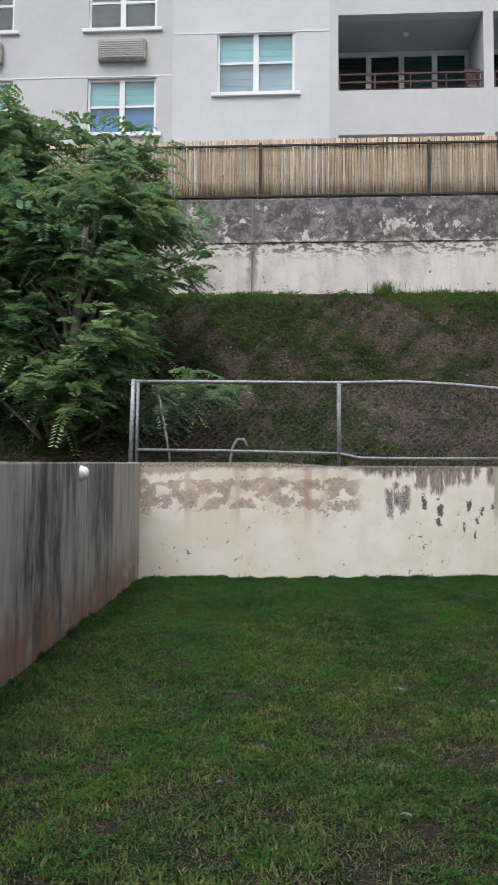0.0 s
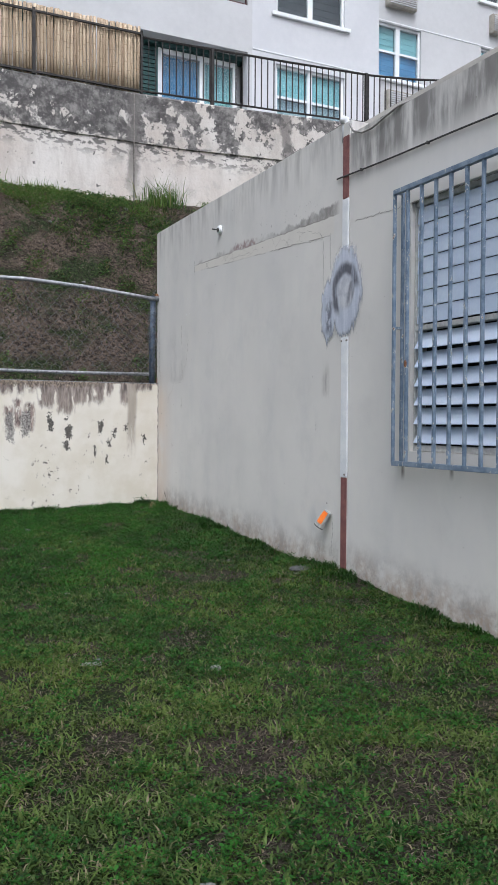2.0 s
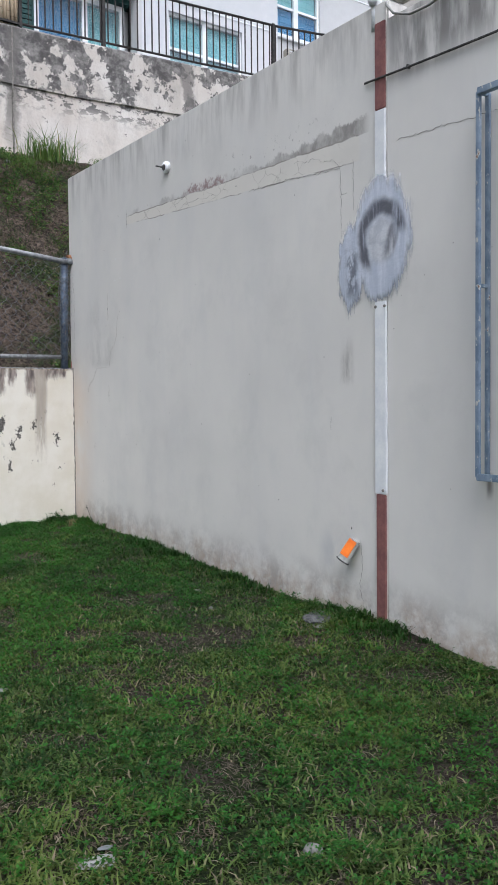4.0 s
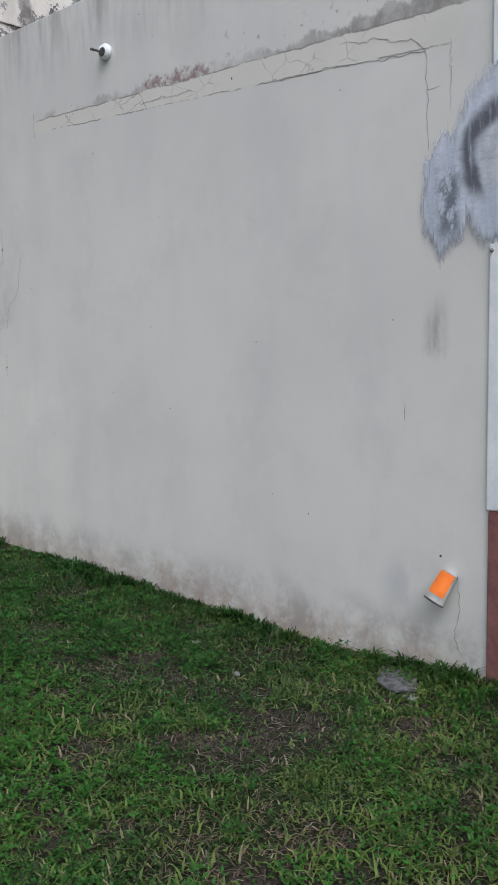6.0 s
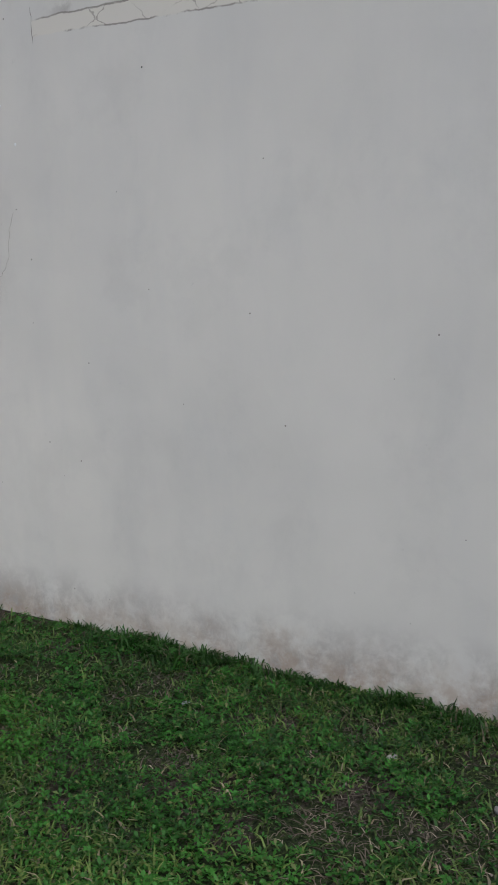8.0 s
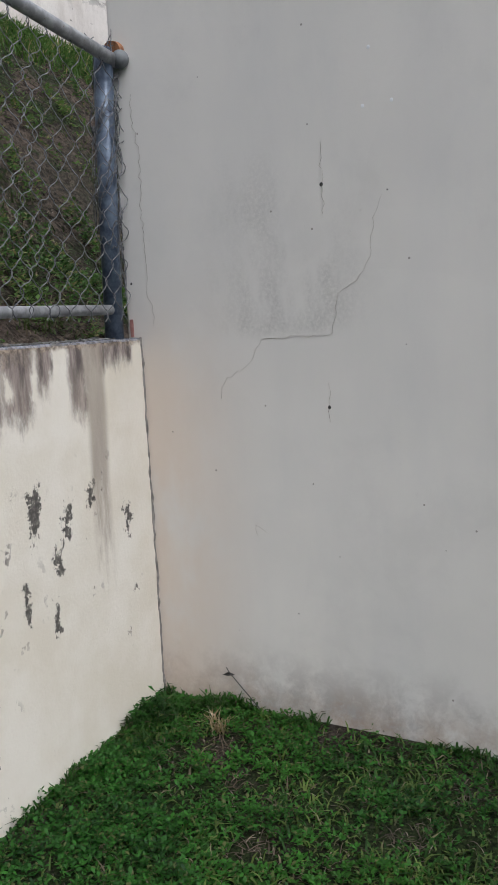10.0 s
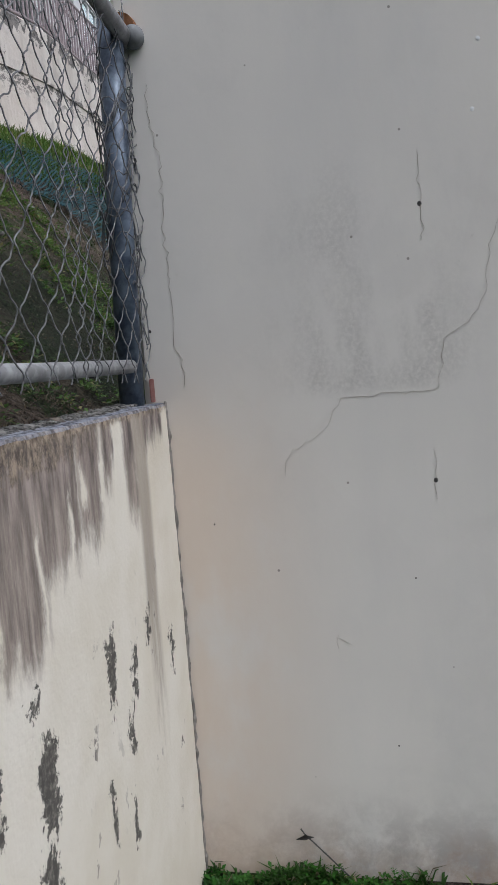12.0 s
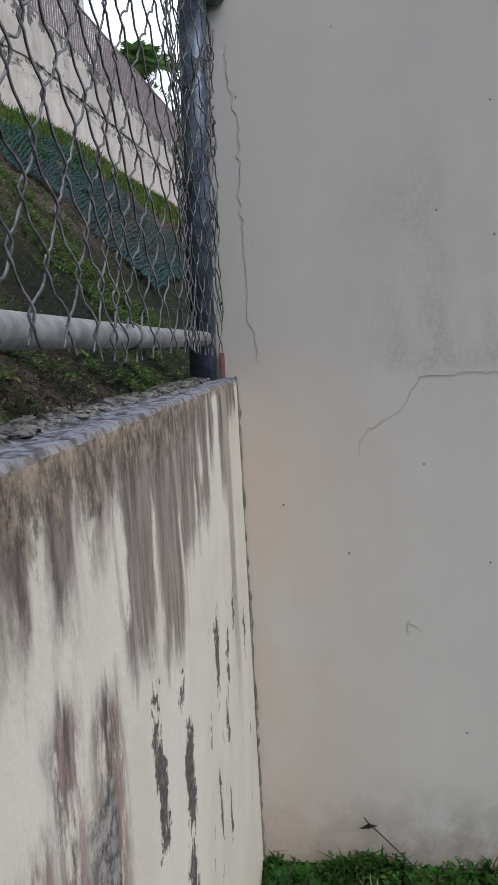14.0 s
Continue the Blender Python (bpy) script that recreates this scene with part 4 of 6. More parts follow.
def build_hill_grass():
    rng = np.random.default_rng(21)
    n = 150000
    x = np.concatenate((rng.uniform(-9.5, 3, 115000), rng.uniform(3, 12, 35000)))
    k = rng.uniform(0.04, 0.965, n)
    top = np.interp(x, UPPER_X, UPPER_Y)
    y = 0.14 + k * (top - 0.14)
    v = np.sin(1.7 * x + np.sin(2.1 * y)) + np.sin(2.9 * y + 1.2 * np.sin(1.8 * x + 2)) + 0.9 * np.sin(5.3 * x - 4.1 * y) + 0.7 * np.sin(9 * x + 7 * y)
    short = np.clip((y - 0.14) / 1.4, 0.35, 1.0) * np.where(x > 3, 0.5, 1.0)
    keep = rng.uniform(0, 1, n) < np.clip(0.10 + 0.40 * v, 0.02, 1)
    blades("hillside_weeds", x[keep], y[keep], hill_z(x[keep], y[keep]), rng, (0.060 * short)[keep], 0.006, 2.0, M_HILLBLADE,
           "thin dull green weeds and dead stalks on the slope", "weeds")
    keep = rng.uniform(0, 1, n) < np.clip(0.34 - 0.20 * v, 0.03, 0.6)
    blades("slope_straw", x[keep], y[keep], hill_z(x[keep], y[keep]) + 0.006, rng, (0.030 * short)[keep], 0.005, 3.2, M_STRAW,
           "dead brown stalks matted over the slope", "straw")
    # low leafy weeds in clumps, most of them half way up and under the upper wall
    n = 130000
    x, k = rng.uniform(-9.5, 8.0, n), rng.uniform(0.10, 0.97, n)
    y = 0.14 + k * (np.interp(x, UPPER_X, UPPER_Y) - 0.14)
    v = np.sin(1.3 * x + 1.6 * np.sin(1.4 * y + 1)) + np.sin(2.7 * y + 1.3 * x) + 0.8 * np.sin(6.1 * x + 3.7 * y) + 0.7 * np.sin(11 * x - 8 * y)
    keep = rng.uniform(0, 1, n) < np.clip(0.10 + 0.36 * (v + 0.5 * np.clip((-2.0 - x) / 2, -0.6, 1) + 1.1 * np.clip((k - 0.45) * 2.2, 0, 1)), 0, 1)
    x, y = x[keep], y[keep]
    sprigs("slope_weeds", x, y, hill_z(x, y), rng, 0.020, 0.09, 4, M_HILLLEAF, "low leafy green weeds in clumps on the slope", "weeds")
    # a green strip just under the upper wall, fuller to the east
    n = 42000
    x = 34 - 31 * rng.uniform(0, 1, n) ** 1.4
    k = rng.uniform(0.70, 1.0, n)
    y = 0.14 + k * (np.interp(x, UPPER_X, UPPER_Y) - 0.14)
    blades("verge_grass", x, y, hill_z(x, y), rng, 0.17, 0.008, 0.9, M_TUFT,
           "green grass verge under the upper wall", "grass")


def grass_tuft(x, y, z, n, h, spread, seed):
    rng = np.random.default_rng(seed)
    px, py = rng.normal(x, spread, n), rng.normal(y, spread * 0.6, n)
    return blades("grass_tuft", px, py, np.full(n, z) - 0.02, rng, h, 0.006, 0.7, M_TUFT, "tall bright green tuft of grass at a wall", "grass")


# ---- walls ----
def build_east_wall():
    """The side of the neighbouring house; its window has a jalousie behind an iron grille."""
    holes = [(-6.55, -5.11, 0.82, 2.545)]
    bm = sheet_with_holes(-15.0, -4.33, -0.9, 3.25, holes, 0.18, lambda u, v, w: (w, u, v))
    wall = part("wall_east", bm, M_EAST)
    structure(wall, "grey-beige rendered house wall with stains and cracks", "wall")
    bm = boxed(0, 0.18, -4.33, 0.065, -0.6, 3.365, bevel=0.012)
    end = part("wall_east_end", bm, M_EAST)
    structure(end, "grey-beige rendered garden wall with cracked plaster", "wall")
    rest = part("wall_house", sheet_with_holes(-15.0, -0.2, -0.9, 3.25, [], 0.15, lambda u, v, w: (6.0 + w, u, v)), M_PLAIN)
    structure(rest, "plain house wall", "wall")
    for nm, y0, y1 in (("wall_house_north", -0.35, -0.2), ("wall_house_south", -15.0, -14.85)):
        structure(part(nm, boxed(0.19, 5.99, y0, y1, -0.9, 3.24), M_PLAIN), "plain house wall", "wall")
    structure(part("roof", boxed(0.185, 6.15, -15.0, -0.2, 3.255, 3.4), M_PLAIN), "flat concrete roof slab", "roof")
    structure(part("floor_house", boxed(0.19, 5.98, -14.84, -0.36, -0.5, -0.4), M_PLAIN), "concrete house floor", "floor")
    return wall, end


def ribbon(points, width, rng, x=-0.0012, step=0.02):
    """A thin jagged crack on the east wall through (y, z) points."""
    pts = []
    for (y0, z0), (y1, z1) in zip(points, points[1:]):
        n = max(2, int(math.hypot(y1 - y0, z1 - z0) / step))
        for i in range(n):
            u = i / n
            pts.append((y0 + (y1 - y0) * u + rng.normal(0, 0.0045), z0 + (z1 - z0) * u + rng.normal(0, 0.0045)))
    pts.append(points[-1])
    bm = bmesh.new()
    rows = []
    for i, (y, z) in enumerate(pts):
        a, b = pts[max(i - 1, 0)], pts[min(i + 1, len(pts) - 1)]
        d = Vector((b[0] - a[0], b[1] - a[1]))
        d = d.normalized() if d.length else Vector((1, 0))
        w = 0.62 * width * rng.uniform(0.25, 1.0) * (0.3 if i in (0, len(pts) - 1) else 1)
        rows.append((bm.verts.new((x, y - d.y * w, z + d.x * w)), bm.verts.new((x, y + d.y * w, z - d.x * w)), bm.verts.new((0.004, y, z))))
    for a, b in zip(rows, rows[1:]):
        bm.faces.new((a[0], a[1], b[1], b[0]))
        bm.faces.new((a[1], a[2], b[2], b[1]))
        bm.faces.new((a[2], a[0], b[0], b[2]))
    return bm


def build_wall_details(wall, end):
    rng = np.random.default_rng(5)
    cracks = (
        (((-0.335, 1.256), (-0.354, 1.314), (-0.473, 1.393), (-0.513, 1.473), (-0.804, 1.481), (-0.82, 1.62), (-0.903, 1.679), (-0.938, 1.74), (-0.953, 1.868), (-0.988, 1.944)), 0.0013),
        (((-0.022, 2.42), (-0.018, 2.34), (-0.03, 2.27), (-0.047, 2.2), (-0.044, 2.05), (-0.036, 1.98), (-0.039, 1.89), (-0.046, 1.83), (-0.041, 1.77), (-0.047, 1.7), (-0.04, 1.65), (-0.061, 1.6), (-0.06, 1.54)), 0.0016),
        (((-1.167, 2.81), (-1.172, 2.66)), 0.003),
        (((-3.0, 2.583), (-3.2, 2.575), (-3.489, 2.562), (-3.7, 2.54), (-3.934, 2.522)), 0.0035),
        (((-2.15, 2.668), (-2.26, 2.66), (-2.33, 2.672), (-2.45, 2.65), (-2.56, 2.655)), 0.0022),
        (((-3.5, 2.66), (-3.6, 2.635), (-3.68, 2.64), (-3.78, 2.60), (-3.86, 2.59), (-3.93, 2.524)), 0.0022),
        (((-3.93, 2.36), (-4.0, 2.365)), 0.0018),
        (((-3.934, 2.522), (-3.941, 2.312), (-3.945, 2.1)), 0.0022),
        (((-4.05, 2.54), (-4.05, 2.25)), 0.0016),
        (((-0.774, 2.15), (-0.775, 1.9)), 0.0016),
        (((-0.774, 1.30), (-0.775, 1.16)), 0.0016),
        (((-3.84, 1.03), (-3.838, 0.95)), 0.003),
        (((-4.1, 0.30), (-4.115, 0.12), (-4.09, 0.02), (-4.12, -0.08)), 0.0025),
        (((-0.455, 0.765), (-0.50, 0.735)), 0.002),
        (((-0.46, 0.765), (-0.462, 0.72)), 0.002),
    )
    for pts, w in cracks:
        part("crack", ribbon(pts, w * 0.8, rng), M_HAIR if pts[0][0] > -0.9 else M_CRACK, end)
    for y0, y1, z0, z1 in ((-4.40, -5.05, 2.56, 2.535), (-5.05, -7.2, 2.535, 2.50)):
        part("crack", ribbon(((y0, z0), ((y0 + y1) / 2, (z0 + z1) / 2 + 0.006), (y1, z1)), 0.0028, rng), M_CRACK, wall)
    # bolt holes and filled plugs
    for y, z, r in ((-0.773, 2.0, 0.010), (-0.774, 1.216, 0.010), (-2.838, 2.653, 0.008), (-1.738, 2.468, 0.006), (-3.302, 0.473, 0.006), (-4.02, 0.36, 0.009),
                    (-1.575, 1.979, 0.003), (-0.116, 1.121, 0.004), (-1.008, 1.957, 0.004), (0.03, 1.709, 0.007), (-0.62, 0.42, 0.004), (-0.70, 0.93, 0.004), (-2.631, 0.295, 0.003)):
        bm = bmesh.new()
        bmesh.ops.create_icosphere(bm, subdivisions=2, radius=r * 0.65, matrix=Matrix.Translation((0, y, z)) @ Matrix.Diagonal((0.25, 1, 1.15, 1)))
        part("bolt_hole", bm, M_CABLE, end)
    for y, z in ((-0.955, 2.425), (-0.93, 2.24), (-1.03, 2.245)):
        bm = bmesh.new()
        bmesh.ops.create_icosphere(bm, subdivisions=2, radius=0.006, matrix=Matrix.Translation((0, y, z)) @ Matrix.Diagonal((0.2, 1, 1.1, 1)))
        part("filled_hole", bm, M_WHITE, end, "chipped hole with filler")


def build_pipe_strip():
    """A boxed-in drain, painted white in the middle and oxide red at both ends."""
    t = thing("drain_strip", (0, -4.28, 0), "flat boxed drain painted white and dull red on the house wall", "drain pipe")
    for nm, z0, z1, w, m, lab in (("lower_section", -0.18, 0.585, 0.038, M_RED, "dull oxide red section"), ("middle_section", 0.587, 1.69, 0.047, M_WHITE, "white painted section"),
                                  ("neck_section", 2.36, 2.765, 0.043, M_WHITE, "white painted section"), ("upper_section", 2.767, 3.25, 0.04, M_RED, "dull red flaking section")):
        part(nm, boxed(-0.012, 0.002, -w, w, z0, z1, bevel=0.004), m, t, lab)
    part("pipe_stub", pipe([(0.03, 0.06, 3.22), (0.03, 0.06, 3.36), (0.02, 0.055, 3.39), (-0.01, 0.05, 3.39)], 0.034, 14), M_WHITE, t, "white plastic pipe end at the roof edge", smooth=True)
    for y, z in ((-0.036, 1.66), (0.036, 1.66), (-0.02, 0.61)):
        bm = bmesh.new()
        bmesh.ops.create_icosphere(bm, subdivisions=2, radius=0.009, matrix=Matrix.Translation((-0.013, y, z)))
        part("screw", bm, M_CRACK, t)


def cement_patch_material():
    n = Nodes("smeared_blue_grey_paint", 0.75)
    y, z = n.axis(n.p, 1), n.axis(n.p, 2)
    w = n.warp(n.p, 9, 0.07)
    wy, wz = n.axis(w, 1), n.axis(w, 2)
    mul, add, sub = (lambda a, b: n.math("MULTIPLY", a, b)), (lambda a, b: n.math("ADD", a, b)), (lambda a, b: n.math("SUBTRACT", a, b))
    dy = mul(add(wy, 4.255), 1 / 0.165)
    dz = mul(sub(wz, 2.07), 1 / 0.20)
    r = n.math("SQRT", add(mul(dy, dy), mul(dz, dz)))
    streak = n.noise(n.stretch(n.p, (22, 22, 3.0)), 1.0, 7, 0.65)
    c = n.mix(n.ramp(streak, 0.35, 0.65), (0.46, 0.50, 0.59), (0.60, 0.63, 0.71))
    c = n.mix(mul(n.ramp(r, 0.85, 0.5), 0.65), c, n.mix(n.ramp(n.noise(n.p, 14, 7), 0.4, 0.6), (0.42, 0.43, 0.46), (0.62, 0.62, 0.63)))
    ring = mul(n.ramp(r, 0.60, 0.85), n.ramp(r, 1.30, 1.0))
    ring = mul(ring, n.math("MAXIMUM", n.ramp(dz, -0.1, 0.35), mul(n.ramp(dy, 0.25, 0.6), n.ramp(dz, -1.0, -0.5))))
    ring = n.math("MAXIMUM", ring, mul(mul(n.ramp(n.math("ABSOLUTE", add(add(dy, 0.55), mul(dz, 0.5))), 0.34, 0.12), 0.75), mul(n.ramp(dz, -0.7, -0.3), n.ramp(dz, 0.7, 0.3))))
    c = n.mix(mul(mul(ring, n.ramp(streak, 0.28, 0.52)), 0.9), c, (0.075, 0.075, 0.09))
    leg = mul(n.ramp(n.math("ABSOLUTE", add(wy, 4.01)), 0.075, 0.02), mul(n.ramp(wz, 1.72, 1.82), n.ramp(wz, 2.10, 1.98)))
    c = n.mix(mul(mul(leg, n.ramp(n.noise(n.stretch(n.p, (1, 1, 0.6)), 24, 8, 0.72), 0.42, 0.56)), 0.85), c, (0.13, 0.14, 0.17))
    n.colour(c)
    n.bump(n.noise(n.p, 30, 6), 0.6, 0.006)
    # the brush strokes thin out to nothing at the rim
    ey = mul(add(wy, 4.255), 1 / 0.235)
    ez = mul(sub(wz, 2.075), 1 / 0.365)
    e = n.math("SQRT", add(mul(ey, ey), mul(ez, ez)))
    ly, lz = mul(add(wy, add(3.91, mul(wz, 0.05))), 1 / 0.13), mul(sub(wz, 1.95), 1 / 0.28)
    leg_e = add(n.math("SQRT", add(mul(ly, ly), mul(lz, lz))), mul(sub(n.noise(n.stretch(n.p, (40, 40, 5)), 1.0, 7, 0.7), 0.42), 0.9))
    e = n.math("MINIMUM", e, leg_e)
    e = add(e, mul(sub(n.noise(n.stretch(n.p, (30, 30, 4)), 1.0, 6), 0.5), 0.45))
    clear = n.node("ShaderNodeBsdfTransparent")
    both = n.node("ShaderNodeMixShader")
    n.put(both.inputs[0], n.ramp(e, 1.06, 0.80))
    n.t.links.new(clear.outputs[0], both.inputs[1])
    n.t.links.new(n.b.outputs[0], both.inputs[2])
    n.t.links.new(both.outputs[0], n.t.nodes["Material Output"].inputs["Surface"])
    return n.m


def build_cement_patch(end):
    rng = np.random.default_rng(9)
    bm = bmesh.new()
    m = cement_patch_material()
    n, rings = 110, 7
    wob = np.convolve(np.tile(rng.normal(0, 1, n), 3), np.ones(7) / 4, "same")[n:2 * n]
    centre = bm.verts.new((-0.018, -4.28, 2.06))
    last = None
    for k in range(1, rings + 1):
        ring = []
        for i in range(n):
            a = 2 * math.pi * i / n
            s = math.sin(a)
            ry, rz = 0.36, 0.47
            spread = 1.0 + 0.03 * wob[i] * (k / rings) + (0.35 * max(0, 0.25 - s) * math.cos(a) if math.cos(a) > 0 else 0) * (k / rings)
            ring.append(bm.verts.new((-0.0145 + 0.0132 * (k / rings) ** 6, -4.265 + ry * math.cos(a) * spread * k / rings, 2.06 + rz * s * spread * k / rings)))
        for i in range(n):
            j = (i + 1) % n
            if last is None:
                bm.faces.new((centre, ring[i], ring[j]))
            else:
                bm.faces.new((last[i], ring[i], ring[j], last[j]))
        last = ring
    bmesh.ops.recalc_face_normals(bm, faces=bm.faces)
    part("paint_patch", bm, m, end, "blue-grey smeared oval paint patch with black marks", smooth=True)


def build_grille():
    y0, y1, z0, z1, x = -5.035, -6.68, 0.735, 2.615, -0.085
    g = thing("window_grille", (0, (y0 + y1) / 2, z0), "blue-grey iron window grille with chipped paint", "grille")
    inv = -g.location

    def bar(nm, a, b, w, d, lab=""):
        a, b = Vector(a) + inv, Vector(b) + inv
        lo, hi = Vector(map(min, a, b)), Vector(map(max, a, b))
        pad = [(0 if abs(p - q) > 0.05 else h) for p, q, h in zip(a, b, (d, w, w))]
        bm = boxed(lo.x - pad[0], hi.x + pad[0], lo.y - pad[1], hi.y + pad[1], lo.z - pad[2], hi.z + pad[2], bevel=0.003)
        part(nm, bm, M_GRILLE, g, lab)
    n = 12
    for i in range(n):
        y = y0 + (y1 - y0) * i / (n - 1)
        bar("bar", (x, y, z0), (x, y, z1), 0.0112, 0.0112)
    bar("top_rail", (x, y0, z1), (x, y1, z1), 0.017, 0.017)
    bar("bottom_rail", (x, y0, z0), (x, y1, z0), 0.017, 0.017)
    for y in (y0, y1):
        for z in (z0, z1, 1.68):
            bar("wall_strut", (x + 0.012, y, z), (0.0, y, z), 0.009, 0.0)
        bar("side_rail", (-0.014, y, z0), (-0.014, y, z1), 0.011, 0.011)
    for i, (k, z) in enumerate(((1, 1.42), (2, 0.80), (3, 0.78), (1, 0.79), (0, 1.1), (0, 1.9), (4, 0.8))):
        y = y0 + (y1 - y0) * k / (n - 1)
        bm = bmesh.new()
        bmesh.ops.create_icosphere(bm, subdivisions=2, radius=0.02 if i == 0 else 0.010, matrix=Matrix.Translation(Vector((x - 0.011, y, z)) + inv) @ Matrix.Diagonal((0.35, 0.75, 1.3, 1)))
        part("rust_spot", bm, M_RUST if i == 0 else M_PAPER, g, "rusty knob" if i == 0 else "chipped paint")
    return g


def build_jalousie():
    y0, y1, z0, z1 = -5.11, -6.55, 0.82, 2.545
    w = thing("window_1", (0.09, (y0 + y1) / 2, z0), "white metal louvre window, lower slats tilted open", "window")
    w["kind"] = "structure"
    o = -w.location
    for nm, a in (("side_frame", (0.03, 0.12, y0 - 0.02, y0 - 0.003, z0, z1)), ("side_frame", (0.03, 0.12, y1 + 0.003, y1 + 0.02, z0, z1)),
                  ("top_frame", (0.03, 0.12, y1 + 0.022, y0 - 0.022, z1 - 0.04, z1 - 0.003)), ("bottom_frame", (0.03, 0.12, y1 + 0.022, y0 - 0.022, z0 + 0.003, z0 + 0.045)),
                  ("middle_frame", (0.03, 0.10, y1 + 0.022, y0 - 0.022, 1.655, 1.69))):
        part(nm, boxed(a[0] + o.x, a[1] + o.x, a[2] + o.y, a[3] + o.y, a[4] + o.z, a[5] + o.z, bevel=0.003), M_PAPER, w)
    n_top, n_low = 7, 6
    for k in range(n_top):
        z = 1.70 + (2.50 - 1.70) * (k + 0.5) / n_top
        bm = boxed(-0.004, 0.004, y1 + 0.024 + o.y, y0 - 0.024 + o.y, -0.0555, 0.0555, bevel=0.002)
        bm.transform(Matrix.Translation((0.045 + o.x, 0, z + o.z)) @ Matrix.Rotation(radians(4), 4, "Y"))
        part("slat", bm, M_LOUVRE, w)
    for k in range(n_low):
        z = 0.87 + (1.65 - 0.87) * (k + 0.5) / n_low
        bm = boxed(-0.004, 0.004, y1 + 0.024 + o.y, y0 - 0.024 + o.y, -0.066, 0.066, bevel=0.002)
        bm.transform(Matrix.Translation((0.05 + o.x, 0, z + o.z)) @ Matrix.Rotation(radians(30), 4, "Y"))
        part("slat", bm, M_LOUVRE, w)
    # Added sheet: the darkness of the unlit room is its colour.
    part("curtain_board", boxed(0.135 + o.x, 0.14 + o.x, y1 + 0.01 + o.y, y0 - 0.01 + o.y, z0 + 0.01 + o.z, z1 - 0.01 + o.z), M_DARK, w, "near-black sheet for the unlit inside of the room")


def build_low_wall():
    rng = np.random.default_rng(3)
    xs = np.linspace(-5.47, -0.003, 840)

    def top(x):
        return 1.497 + 0.045 * np.clip((-x - 2.6) / 0.8, 0, 1)
    n1 = np.convolve(rng.normal(0, 1, 860), np.ones(9) / 9, "same")[10:850]
    n2 = np.convolve(rng.normal(0, 1, 860), np.ones(5) / 5, "same")[10:850]
    verts, faces = [], []
    prof = ((0.0, -0.5, 0), (0.0, 0.3, 0), (0.0, 0.9, 0), (0.0, -0.06, 1), (0.001, -0.010, 1), (0.005, -0.003, 1), (0.02, -0.002, 1), (0.055, -0.003, 1), (0.075, -0.001, 2), (0.095, 0.003, 2), (0.115, 0.0, 2), (0.135, -0.003, 2), (0.15, -0.02, 1), (0.155, -0.9, 1))
    m = len(prof)
    for i, x in enumerate(xs):
        for k, (y, z, f) in enumerate(prof):
            zz = z + (top(x) if f else 0)
            jy = jz = 0.0
            if f == 1 and 3 < k < 14:
                jz = 0.002 * n1[i] + rng.normal(0, 0.0009 if 0.01 < y < 0.06 else 0.0)
                jy = 0.0012 * n2[i]
            if f == 2:
                jz = 0.007 * n1[i] + rng.normal(0, 0.0035)
            verts.append((x, y + jy, zz + jz))
    for i in range(len(xs) - 1):
        for k in range(m - 1):
            a = i * m + k
            faces.append((a, a + m, a + m + 1, a + 1))
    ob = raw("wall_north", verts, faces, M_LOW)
    structure(ob, "low cream retaining wall with peeling paint and black mould", "wall")
    rng2 = np.random.default_rng(8)
    for i in range(260):
        x = -rng2.uniform(0.05, 2.4) if i < 240 else -rng2.uniform(2.4, 5.2)
        bm = bmesh.new()
        bmesh.ops.create_icosphere(bm, subdivisions=2, radius=rng2.uniform(0.003, 0.009))
        for v in bm.verts:
            v.co += Vector(rng2.normal(0, 0.0016, 3))
        bm.transform(Matrix.Translation((x, rng2.uniform(0.06, 0.145), top(x) + 0.002)) @ Matrix.Diagonal((1.8, 1.0, 0.5, 1)))
        part("mortar_crumb", bm, M_STONE, ob)
    # a seam of dirt in the corner
    seam = bmesh.new()
    pts = [(-0.004 + rng2.normal(0, 0.002), 0.0 + rng2.normal(0, 0.002), z) for z in np.linspace(-0.03, 1.5, 60)]
    tube(seam, pts, [0.004 + abs(rng2.normal(0, 0.0025)) for _ in pts], 5)
    part("corner_seam", seam, M_CRACK, ob, "dirty open joint in the corner")


